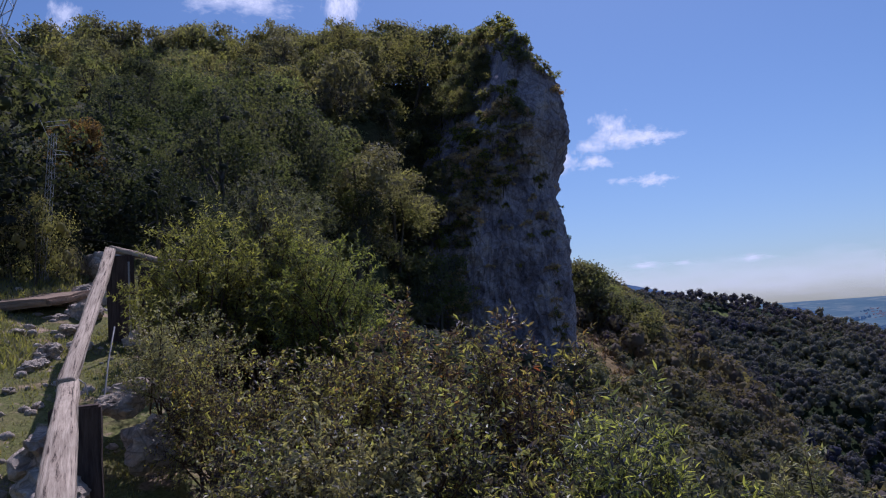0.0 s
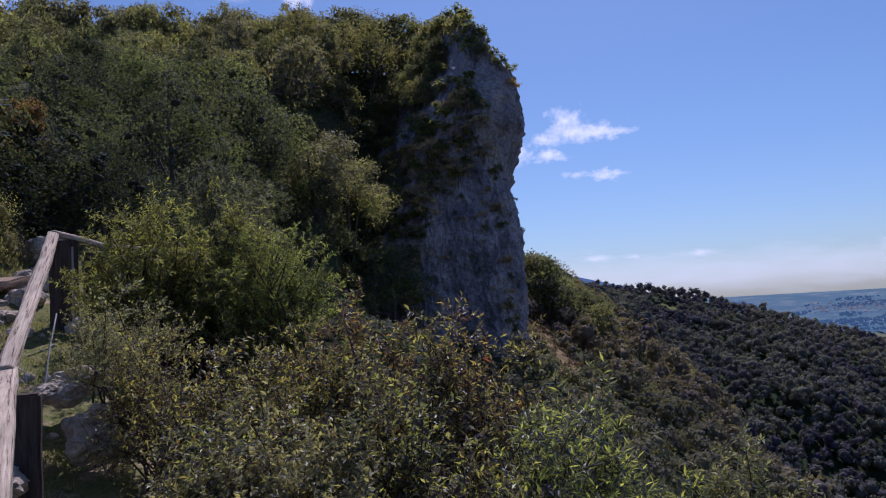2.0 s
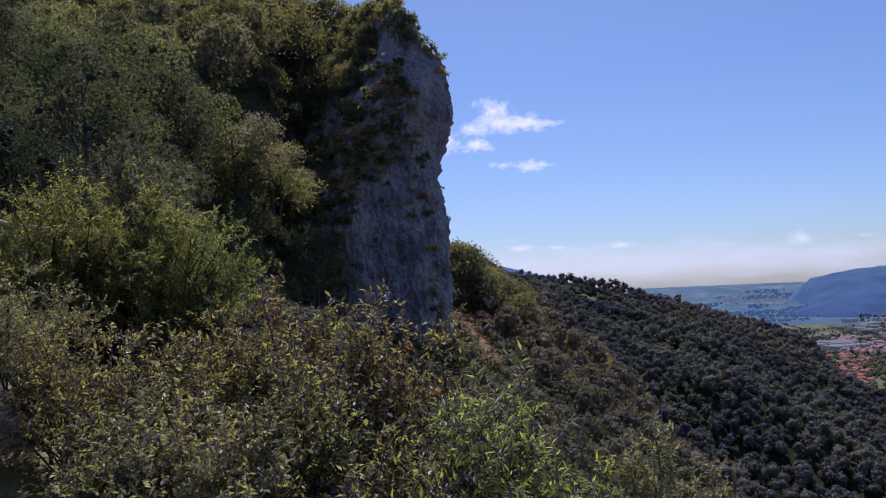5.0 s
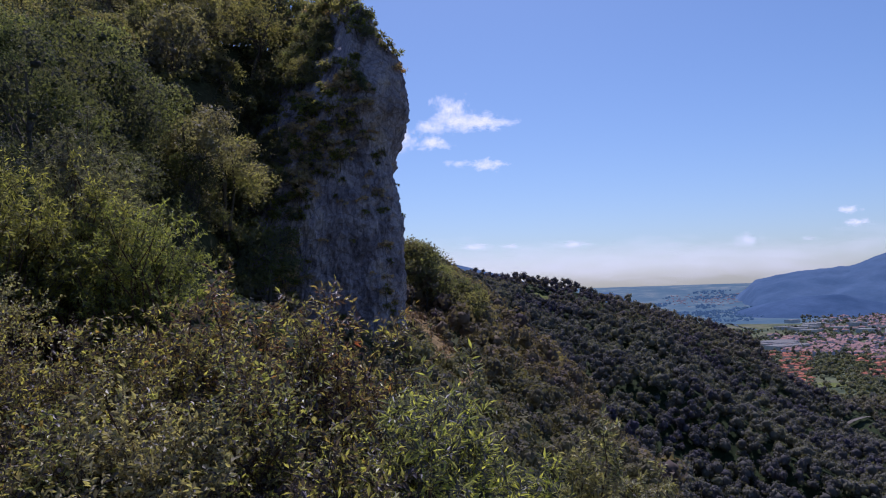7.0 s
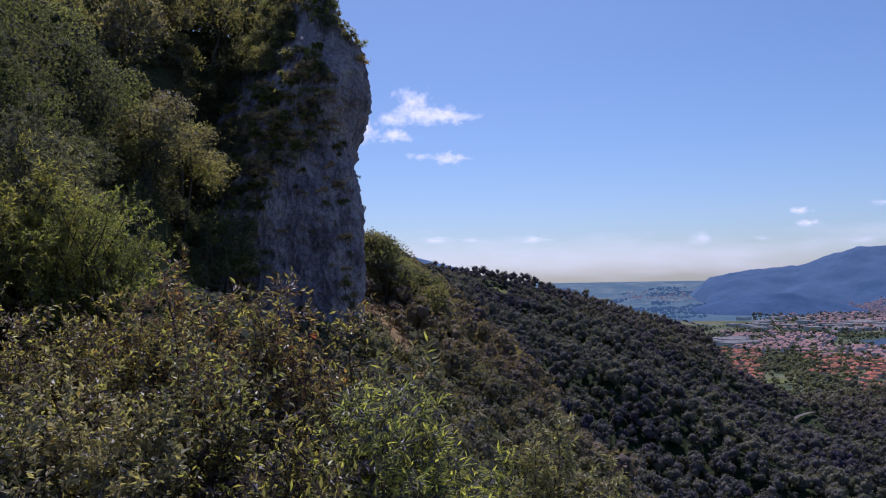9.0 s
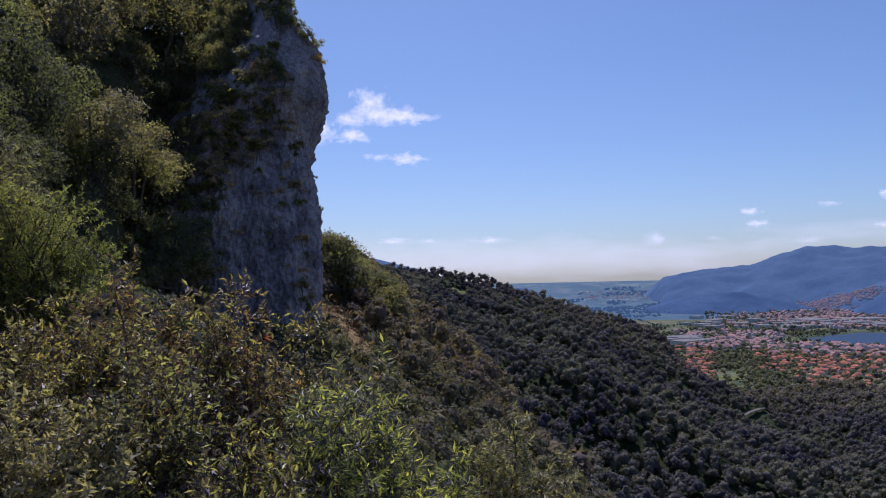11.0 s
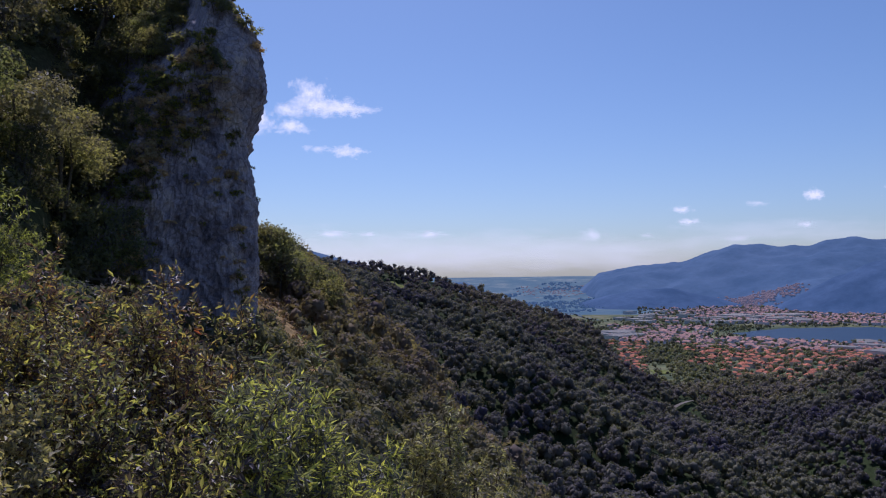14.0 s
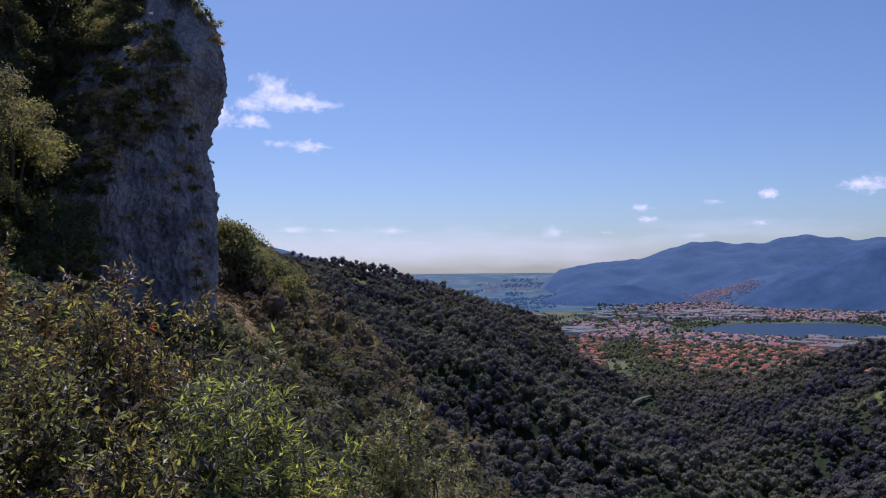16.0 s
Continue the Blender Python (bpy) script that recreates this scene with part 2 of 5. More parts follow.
bump(wtree, wb, noise_tex(wtree, coords(wtree), 0.15, 4), 0.25, 0.6)


# ---------------------------------------------------------------- mesh tools
def mesh_np(name, verts, faces, mats, index=None, smooth=False):
    """A mesh from arrays: verts n x 3, faces m x 3 or m x 4."""
    me = bpy.data.meshes.new(name)
    verts, faces = np.asarray(verts, np.float32), np.asarray(faces, np.int32)
    k = faces.shape[1]
    me.vertices.add(len(verts))
    me.vertices.foreach_set("co", verts.ravel())
    me.loops.add(faces.size)
    me.loops.foreach_set("vertex_index", faces.ravel())
    me.polygons.add(len(faces))
    me.polygons.foreach_set("loop_start", np.arange(0, faces.size, k, dtype=np.int32))
    for m in (mats if isinstance(mats, (list, tuple)) else [mats]):
        me.materials.append(m)
    if index is not None:
        me.polygons.foreach_set("material_index", np.asarray(index, np.int32))
    me.polygons.foreach_set("use_smooth", np.full(len(faces), smooth, dtype=bool))
    me.update(calc_edges=True)
    me.validate()
    return me


def part_np(name, me, parent=None, label=""):
    ob = new(name, me)
    ob.parent = parent
    return tagged(ob, label)


def part(name, bm, material, parent, label="", smooth=False):
    me = bpy.data.meshes.new(name)
    bm.to_mesh(me)
    bm.free()
    me.materials.append(material)
    if smooth:
        for p in me.polygons:
            p.use_smooth = True
    return part_np(name, me, parent, label)


def unit(v):
    return v / (np.linalg.norm(v, axis=-1, keepdims=True) + 1e-9)


def leaf_arrays(pos, axis, length, aspect, rng, fold=0.25, face=None, simple=False):
    """Leaves: a folded diamond each, from its stalk along its axis. Returns verts and triangles."""
    n = len(pos)
    axis = unit(axis)
    side = unit(np.cross(axis, unit(rng.normal(size=(n, 3)) if face is None else face)))
    up = np.cross(side, axis)
    length = np.asarray(length)[:, None]
    w = length * aspect * 0.5
    mid = pos + axis * length * 0.45 + up * w * fold
    v = np.stack([pos, mid + side * w, pos + axis * length - up * w * 0.3, mid - side * w], 1).reshape(-1, 3)
    if simple:
        v = np.stack([pos + axis * length - up * w * 0.3, pos + side * w, pos - side * w], 1).reshape(-1, 3)
        return v, np.arange(n * 3).reshape(-1, 3)
    i = np.arange(n)[:, None] * 4
    f = np.stack([i + np.array([[0, 1, 2]]), i + np.array([[0, 2, 3]])], 1).reshape(-1, 3)
    return v, f


def tube_arrays(paths, sides=4):
    """Tapered tubes; each path is (points k x 3, radii k)."""
    vs, fs, o = [], [], 0
    ang = np.arange(sides) * 2 * np.pi / sides
    for pts, rad in paths:
        pts = np.asarray(pts, float)
        k = len(pts)
        d = unit(np.gradient(pts, axis=0))
        ref = np.array([0.31, 0.17, 0.94]) if abs(d[0][2]) < 0.9 else np.array([0.94, 0.3, 0.1])
        a = unit(np.cross(d, ref))
        b = np.cross(d, a)
        ring = pts[:, None] + (a[:, None] * np.cos(ang)[None, :, None] + b[:, None] * np.sin(ang)[None, :, None]) * np.asarray(rad)[:, None, None]
        vs.append(ring.reshape(-1, 3))
        q = (np.arange(k - 1)[:, None] * sides + np.arange(sides)[None])
        r = (np.arange(k - 1)[:, None] * sides + (np.arange(sides)[None] + 1) % sides)
        fs.append(np.stack([q, r, r + sides, q + sides], -1).reshape(-1, 4) + o)
        o += k * sides
    return np.concatenate(vs), np.concatenate(fs)


def wander(p, d, length, k, rng, wiggle, lift=0.0):
    """Points of a branch that starts at p along d."""
    pts, d = [np.array(p, float)], np.array(d, float)
    for _ in range(k - 1):
        d = d + rng.normal(size=3) * wiggle + np.array([0, 0, lift])
        d = d / np.linalg.norm(d)
        pts.append(pts[-1] + d * length / (k - 1))
    return np.array(pts)


# ---------------------------------------------------------------- lie of the land
def smooth01(x):
    x = np.clip(x, 0, 1)
    return x * x * (3 - 2 * x)


def waves(x, y, scale, seed):
    """Cheap rolling noise of about unit height."""
    s = 0
    g = np.random.default_rng(seed)
    for k in range(6):
        a, ph, w = g.uniform(0, 2 * np.pi), g.uniform(0, 6.28), g.uniform(0.6, 2.4)
        s = s + np.sin((x * np.cos(a) + y * np.sin(a)) * w / scale + ph + 1.3 * np.sin((y * np.cos(a) - x * np.sin(a)) * w * 0.7 / scale + ph)) / (1 + 0.6 * w)
    return s / 2.2


def ridge(x, y, crest, slope, round_off=8.0):
    """Height of a ridge whose crest is a few places (bearing, range, height)."""
    c = [(math.sin(radians(a)) * r, math.cos(radians(a)) * r, z) for a, r, z in crest]
    best = np.full(np.shape(x), -1e4)
    for (x0, y0, z0), (x1, y1, z1) in zip(c, c[1:]):
        dx, dy = x1 - x0, y1 - y0
        s = np.clip(((x - x0) * dx + (y - y0) * dy) / (dx * dx + dy * dy), 0, 1)
        d = np.hypot(x - x0 - s * dx, y - y0 - s * dy)
        best = np.maximum(best, z0 + s * (z1 - z0) - slope * (np.sqrt(d * d + round_off ** 2) - round_off))
    return best


EYE_Z = 1.6
PLAIN = -150.0


def hill_profile(az, r):
    rf = np.interp(az, [-60, -40, -27, -15, -5, 0, 12], [6, 9, 12, 20, 34, 60, 61])
    rc = np.interp(az, [-12, -4, 0, 9], [70, 73, 77, 74])
    top = np.interp(az, [-40, -30, -22, -12, 3, 7, 9.5], [18.5, 19.5, 21.5, 23.5, 26.0, 20.5, 17.5])
    return smooth01((r - rf) / (rc - rf)) ** np.interp(az, [-12, 0], [1.25, 1.0]), top + np.clip(r - 70, 0, 120) * 0.05


def height(x, y):
    """The ground's height anywhere."""
    x, y = np.asarray(x, float), np.asarray(y, float)
    r = np.hypot(x, y)
    az = np.degrees(np.arctan2(x, y))
    # path terrace along the fence, falling off to its far side
    p = -0.377 * x + 0.926 * y
    q = 0.926 * x + 0.377 * y + 0.29
    terrace = np.interp(p, [-30, 0, 3, 5.4, 9.4, 14, 30], [-1.5, 0, 0.1, 0.4, 1.6, 3.0, 6.0])
    terrace = terrace + np.where(q < 0, -q * 0.10, 0) - np.where(q > 0.5, (q - 0.5) * 0.62, 0)
    # long hillside that falls to the east
    bear = radians(7)
    along = x * math.sin(bear) + y * math.cos(bear)
    perp = x * math.cos(bear) - y * math.sin(bear)
    side = np.interp(along, [-600, -50, 0, 18, 45, 57, 130, 300, 600], [-40, -8, -1.6, -3.6, -4.0, -2.2, 9.0, 12.5, 16]) - 0.62 * np.clip(perp, 0, None) - 0.55 * np.clip(perp - 19, 0, 120) + np.minimum(perp, 0) * 0.02
    z = np.where(r < 60, np.maximum(side, np.where(perp < 60, terrace, -999)), side)
    near = smooth01((r - 8) / 25)
    z = z + near * waves(x, y, 14, 3) * 0.8
    # wooded hill with the cliff at its end
    wall_x = np.interp(y, [40, 57, 60, 100, 160], [8.0, 8.6, 8.8, 11.5, 16])
    inside = smooth01((wall_x - x) / 1.2) * smooth01((y + 30) / 30) * smooth01((az + 120) / 40)
    up, top = hill_profile(az, r)
    z = z + inside * up * np.clip(top - z, 0, None) + inside * up * waves(x, y, 7, 5) * 0.7
    # valley, ridges and plain
    floor = -112 - 14 * (1 - smooth01((r - 480) / 180)) + waves(x, y, 70, 7) * 15 + waves(x, y, 31, 8) * 5 - smooth01((r - 650) / 350) * 38
    floor = np.where(r > 900, PLAIN + (floor - PLAIN) * (1 - smooth01((r - 900) / 200)), floor)
    back = ridge(x, y, [(2, 480, 34), (9, 560, 22), (11.9, 590, 14), (12.9, 600, 12), (14.1, 610, 9), (15.3, 620, 2.5), (16.1, 622, 5.5), (17.4, 630, 5.5), (18.6, 635, 2.5), (20.3, 640, -1.5), (21.6, 648, -8), (22.4, 652, -13), (23.7, 656, -14.5), (24.9, 662, -20), (26.2, 670, -25), (28.3, 682, -32), (30.4, 695, -41), (32.5, 710, -54), (34.5, 725, -71), (35.4, 735, -90), (36.6, 745, -114)], 0.42) + waves(x, y, 45, 9) * 2 + (waves(x, y, 30, 10) * 6 + waves(x * 0.94 + y * 0.34, (y * 0.94 - x * 0.34) * 0.35, 38, 12) * 17) * smooth01((600 - r) / 120)
    back = back - 9 * np.clip(az - 33.6, 0, None) ** 1.5 * smooth01((r - 560) / 110)
    east = ridge(x, y, [(80, 420, -10), (60, 560, -42), (55.6, 600, -57), (51.7, 650, -80), (49.5, 700, -98)], 0.4) + waves(x, y, 50, 11) * 3 + waves(x, y, 33, 14) * 7 * smooth01((560 - r) / 120)
    knoll = ridge(x, y, [(41, 640, -96), (39, 560, -91), (35.5, 450, -93), (31, 360, -101)], 0.42) + waves(x, y, 50, 13) * 2
    z = np.maximum.reduce([z, floor, np.where(r > 90, back, -999), np.where(r > 90, east, -999), knoll])
    # rising rim of the plain
    z = z + np.clip(r - 2500, 0, None) * 0.048 * smooth01((r - 2500) / 2000) * (r < 5200)
    return z


# ---------------------------------------------------------------- ground sheet
rings = np.concatenate([[0.0], np.geomspace(0.5, 4900, 240)])
spokes = np.concatenate([np.arange(-180, -42, 6.0), np.arange(-42, 64, 0.4), np.arange(64, 180, 6.0)])
A, RR = np.meshgrid(np.radians(spokes), rings)
GX, GY = RR * np.sin(A), RR * np.cos(A)
GZ = height(GX, GY)
GZ = GZ + np.where(RR < 40, waves(GX, GY, 0.6, 21) * 0.04 + waves(GX, GY, 0.17, 22) * 0.012, 0)
nr, ns = GX.shape
idx = np.arange(nr * ns).reshape(nr, ns)
quads = np.stack([idx[:-1, :], np.roll(idx, -1, 1)[:-1, :], np.roll(idx, -1, 1)[1:, :], idx[1:, :]], -1).reshape(-1, 4)
rmid, amid = np.repeat((rings[:-1] + rings[1:]) / 2, ns), np.degrees(np.tile(np.radians(spokes), nr - 1))
gx, gy = rmid * np.sin(np.radians(amid)), rmid * np.cos(np.radians(amid))
patchy = waves(gx, gy, 5, 31) + waves(gx, gy, 1.7, 32) * 0.7
strip_ = np.interp(rmid, [52, 57, 61, 66, 72, 85, 110, 200], [16.5, 15.2, 13.0, 11.2, 9.9, 9.3, 10.5, 14])
patchy = np.where((np.abs(amid - strip_) < 2.2) & (rmid > 54), 1.0, patchy)
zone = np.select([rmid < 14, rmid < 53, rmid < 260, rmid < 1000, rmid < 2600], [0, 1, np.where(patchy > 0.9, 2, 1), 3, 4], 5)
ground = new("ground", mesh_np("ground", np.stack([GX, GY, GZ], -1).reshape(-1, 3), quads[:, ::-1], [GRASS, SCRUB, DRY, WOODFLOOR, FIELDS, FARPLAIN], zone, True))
tagged(ground, "grassy terrace, wooded hillsides and wide hazy valley plain", "ground", kind="structure")


def place(az, r, lift=0.0):
    x, y = math.sin(radians(az)) * r, math.cos(radians(az)) * r
    return Vector((x, y, float(height(x, y)) + lift))


# ---------------------------------------------------------------- far mountains
def relief(X, Y, crest, slope, seed, rough):
    return ridge(X, Y, crest, slope, 40) + waves(X, Y, 170, seed) * rough + waves(X, Y, 60, seed + 1) * rough * 0.35 + waves(X, Y, 22, seed + 2) * rough * 0.12


def mountain(name, crest, slope, seed, rough, mat, label, spread=1500, grid=150, steep_end=None):
    c = [(math.sin(radians(a)) * r, math.cos(radians(a)) * r) for a, r, z in crest]
    xs, ys = [p[0] for p in c], [p[1] for p in c]
    X, Y = np.meshgrid(np.linspace(min(xs) - spread, max(xs) + spread, grid), np.linspace(min(ys) - spread, max(ys) + spread, grid))
    Z = relief(X, Y, crest, slope, seed, rough)
    if steep_end:  # the near end falls off more sharply
        Z = Z - np.clip(steep_end - np.degrees(np.arctan2(X, Y)), 0, None) * 55
    Z = np.maximum(Z, height(X, Y) - 30)
    far = np.hypot(X, Y)
    i = np.arange(X.size).reshape(X.shape)
    q = np.stack([i[:-1, :-1], i[:-1, 1:], i[1:, 1:], i[1:, :-1]], -1).reshape(-1, 4)
    keep = (far.ravel()[q].max(1) < 4950) & (Z.ravel() > (height(X, Y) - 29).ravel())[q].any(1)
    ob = new(name, mesh_np(name, np.stack([X, Y, Z], -1).reshape(-1, 3), q[keep], mat, None, True))
    return tagged(ob, label, "mountain", kind="structure")


MAIN_CREST = [(33.2, 4000, -50), (34.5, 4000, -20), (35.4, 4000, 16), (37.2, 4000, 44), (38.8, 4000, 60), (40.8, 4050, 58), (43.2, 4050, 86), (44.2, 4050, 110), (46.5, 4050, 112), (47.7, 4050, 128), (51, 4050, 148), (53.8, 4050, 122), (56, 4000, 142), (66, 3800, 170)]
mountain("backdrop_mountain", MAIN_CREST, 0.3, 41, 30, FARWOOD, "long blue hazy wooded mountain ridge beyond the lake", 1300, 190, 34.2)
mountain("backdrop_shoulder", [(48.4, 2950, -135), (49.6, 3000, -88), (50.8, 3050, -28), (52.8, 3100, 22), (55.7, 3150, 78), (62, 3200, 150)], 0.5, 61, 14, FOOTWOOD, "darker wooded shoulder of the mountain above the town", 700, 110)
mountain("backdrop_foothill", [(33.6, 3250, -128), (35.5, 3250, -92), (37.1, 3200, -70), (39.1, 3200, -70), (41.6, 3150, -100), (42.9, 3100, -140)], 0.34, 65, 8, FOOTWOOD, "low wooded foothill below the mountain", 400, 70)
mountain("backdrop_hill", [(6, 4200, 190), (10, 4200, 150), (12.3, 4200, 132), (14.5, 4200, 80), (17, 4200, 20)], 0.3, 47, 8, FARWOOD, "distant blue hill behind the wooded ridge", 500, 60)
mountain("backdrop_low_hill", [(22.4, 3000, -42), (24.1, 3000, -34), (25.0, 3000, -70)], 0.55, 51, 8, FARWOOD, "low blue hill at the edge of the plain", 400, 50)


# ---------------------------------------------------------------- cliff
def cliff():
    plan = np.array([(-9.0, 59.5), (-4.0, 57.6), (0.5, 56.6), (4.5, 56.2), (7.3, 56.0), (8.6, 56.6), (9.1, 58.5), (9.6, 64.0), (11.5, 82.0), (13.5, 100.0)])
    seg = np.concatenate([[0], np.cumsum(np.hypot(*np.diff(plan, axis=0).T))])
    s = np.concatenate([np.linspace(0, seg[5], 150)[:-1], np.linspace(seg[5], seg[7], 60)[:-1], np.linspace(seg[7], seg[-1], 60)])
    px, py = np.interp(s, seg, plan[:, 0]), np.interp(s, seg, plan[:, 1])
    k = np.ones(9) / 9
    px[4:-4], py[4:-4] = np.convolve(px, k, "valid"), np.convolve(py, k, "valid")
    nx, ny = np.gradient(py), -np.gradient(px)
    l = np.hypot(nx, ny)
    nx, ny = nx / l, ny / l
    top = np.interp(px, [-9, -2, 1, 4.5, 7.5, 9.0, 9.6, 13.5], [16, 22, 26.0, 26.0, 21.8, 18.4, 18.0, 22])
    rows = 190
    v = np.linspace(0, 1, rows)[:, None]
    Z = -9 + (top[None] + 9) * v
    # right flank: foot, belly, recess under the overhanging brow
    slab = np.clip(Z - np.interp(px, [-9, -2, 1.5, 5, 7.5], [2, 6, 12, 17, 30])[None], 0, None) * np.interp(px, [-9, 3, 5.5, 8], [1.45, 1.35, 0.9, 0.35])[None]
    lean = -slab + np.interp(Z, [-9, -2, 3, 6.5, 9.5, 11.8, 13.5, 15.2, 17, 18.8, 20.5, 23], [0.85, 0.35, 0.2, 0.22, -0.15, -0.5, 0.1, 1.15, 1.0, 0.6, 0.0, -1.0])
    brow = np.interp(np.broadcast_to(s[None], Z.shape), [0, seg[3], seg[5], seg[-1]], [0.5, 0.7, 1.0, 1.0])
    D = lean * brow
    for i in range(rows):
        for j in range(len(s)):
            a = Vector((px[j] * 0.55, py[j] * 0.55, Z[i, j] * 0.2))
            b = Vector((px[j] * 1.6, py[j] * 1.6, Z[i, j] * 0.85))
            c = Vector((px[j] * 4.5, py[j] * 4.5, Z[i, j] * 3.4))
            D[i, j] += noise.noise(a) * 0.65 - abs(noise.noise(b)) * 0.5 + noise.noise(c) * 0.14 + noise.noise(c * 2.3) * 0.06
    X, Y = px[None] + nx[None] * D, py[None] + ny[None] * D
    # the top rounds back into the hill
    cap = []
    for step, drop in ((0.7, 0.15), (1.8, 0.3), (4.0, 0.2)):
        cap.append((X[-1] - nx * step, Y[-1] - ny * step, Z[-1] + drop))
    X, Y, Z = (np.vstack([m, *[c[n] for c in cap]]) for n, m in enumerate((X, Y, Z)))
    i = np.arange(X.size).reshape(X.shape)
    q = np.stack([i[:-1, :-1], i[:-1, 1:], i[1:, 1:], i[1:, :-1]], -1).reshape(-1, 4)
    ob = new("cliff", mesh_np("cliff", np.stack([X, Y, Z], -1).reshape(-1, 3), q, CLIFF_ROCK, None, False))
    return tagged(ob, "tall grey limestone cliff in shade, fluted and overhanging", "cliff", kind="structure"), np.stack([X, Y, Z], -1)


CLIFF_GRID = cliff()[1]


# ---------------------------------------------------------------- trees
def tree_meshes(h, w, clumps, per, leaf, seed, mat, low=0.25, limbs=7, aspect=0.8, inner=0.5):
    """Trunk with limbs, and a crown of leafy clumps, for a tree of height h and crown width w."""
    g = np.random.default_rng(seed)
    trunk = wander((0, 0, -0.5), (0, 0, 1), h * 0.8 + 0.5, 7, g, 0.09)
    paths = [(trunk, np.linspace(h * 0.022, h * 0.006, 7))]
    c = g.normal(size=(clumps, 3))
    c = unit(c) * (g.uniform(0.45, 1.0, (clumps, 1)) ** 0.5)
    c[:, 2] = np.abs(c[:, 2]) * 1.45 - 0.45
    c = c * np.array([w / 2, w / 2, h * (1 - low) / 2]) * g.uniform(0.8, 1.12, (clumps, 1)) + np.array([0, 0, h * (1 + low) / 2 - h * 0.06])
    for t in c[:limbs]:
        k = g.uniform(0.3, 0.7)
        b = trunk[0] + (trunk[-1] - trunk[0]) * k
        mid = (b + t) / 2 + g.normal(size=3) * h * 0.03
        paths.append((np.array([b, mid, t]), np.array([h * 0.011, h * 0.007, h * 0.003])))
    rad = g.uniform(0.09, 0.24, clumps) * w
    who = np.repeat(np.arange(clumps), per)
    d = unit(g.normal(size=(len(who), 3)) + np.array([0, 0, 0.35]))
    pos = c[who] + d * (rad[who] * g.uniform(0.6, 1.22, len(who)))[:, None] * np.array([1, 1, 0.75])
    face = d + g.normal(size=pos.shape) * 0.45
    ax = np.cross(face, g.normal(size=pos.shape)) + d * 0.2
    v, f = leaf_arrays(pos, ax, g.uniform(0.7, 1.35, len(pos)) * leaf, aspect * 0.85, g, 0.25, face, True)
    tv, tf = tube_arrays(paths, 5)
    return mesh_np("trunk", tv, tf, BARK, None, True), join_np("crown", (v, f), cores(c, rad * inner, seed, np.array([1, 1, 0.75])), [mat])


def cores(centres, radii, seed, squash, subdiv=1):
    """Lumpy solids, one round each centre; inside crowns, fillers added to stop light."""
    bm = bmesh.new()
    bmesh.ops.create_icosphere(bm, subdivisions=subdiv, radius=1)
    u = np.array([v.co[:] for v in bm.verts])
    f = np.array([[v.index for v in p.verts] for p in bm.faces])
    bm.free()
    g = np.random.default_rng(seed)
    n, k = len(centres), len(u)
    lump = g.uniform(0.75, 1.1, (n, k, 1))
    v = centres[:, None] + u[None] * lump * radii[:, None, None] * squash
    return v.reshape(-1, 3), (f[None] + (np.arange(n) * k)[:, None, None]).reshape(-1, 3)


def join_np(name, a, b, mats):
    """One mesh of two sets of triangles."""
    v = np.concatenate([a[0], b[0]])
    f = np.concatenate([a[1], b[1] + len(a[0])])
    me = mesh_np(name, v, f, mats)
    me.polygons.foreach_set("use_smooth", np.repeat([False, True], [len(a[1]), len(b[1])]))
    return me


def make_tree(kind, meshes, m, label, category="tree", group=""):
    root = new(kind)
    root.matrix_basis = m
    part_np("trunk", meshes[0], root)
    part_np("crown", meshes[1], root)
    return tagged(root, label, category, group)


def hill_kinds(clumps, per, k, oak=LEAF_DARK, inner=0.52):
    """The wood's kinds of tree, with leaf clumps k times their usual size."""
    dark, olive, silver = ("dark green broadleaf tree on the wooded hillside", "olive green leafy tree on the wooded hillside", "silvery green tree on the wooded hillside")
    return [
        ("oak_tree", tree_meshes(6.0, 4.6, clumps, per, 0.2 * k, 1, oak, 0.1, inner=inner), dark),
        ("oak_tree", tree_meshes(6.4, 4.2, clumps, per, 0.19 * k, 2, oak, 0.12, inner=inner), dark),
        ("oak_tree", tree_meshes(5.4, 5.0, clumps, per, 0.2 * k, 6, oak, 0.05, inner=inner), dark),
        ("ash_tree", tree_meshes(6.6, 4.4, clumps, per, 0.19 * k, 3, LEAF_OLIVE, 0.1, inner=inner), olive),
        ("ash_tree", tree_meshes(5.6, 4.6, clumps, per, 0.19 * k, 4, LEAF_OLIVE, 0.08, inner=inner), olive),
        ("whitebeam_tree", tree_meshes(5.8, 3.8, clumps, per, 0.18 * k, 5, LEAF_SILVER, 0.1, inner=inner), silver),
    ]


# near oaks get the darker leaf in place of shade at the hill's foot
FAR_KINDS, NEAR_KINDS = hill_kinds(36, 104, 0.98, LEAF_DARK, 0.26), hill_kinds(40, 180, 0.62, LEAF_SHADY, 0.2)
rt = random.Random(5)
spots = []
r = 12.0
while r < 80:
    step = 4.3 + r * 0.012
    az = -36.0
    while az < 9.5:
        a, rr = az + rt.uniform(-0.4, 0.4) * math.degrees(step / r), r + rt.uniform(-0.45, 0.45) * step
        az += math.degrees(step / r)
        foot = float(np.interp(a, [-60, -40, -27, -15, -10, -6, -4, 0, 12], [6, 9, 14, 19, 26, 34, 46, 54, 63]))
        if rr < foot or (a > 0.2 and rr < 66):
            continue
        x, y = math.sin(radians(a)) * rr, math.cos(radians(a)) * rr
        if x > float(np.interp(y, [55, 60, 100], [7.0, 8.2, 11.0])):
            continue
        spots.append((a, rr))
    r += step
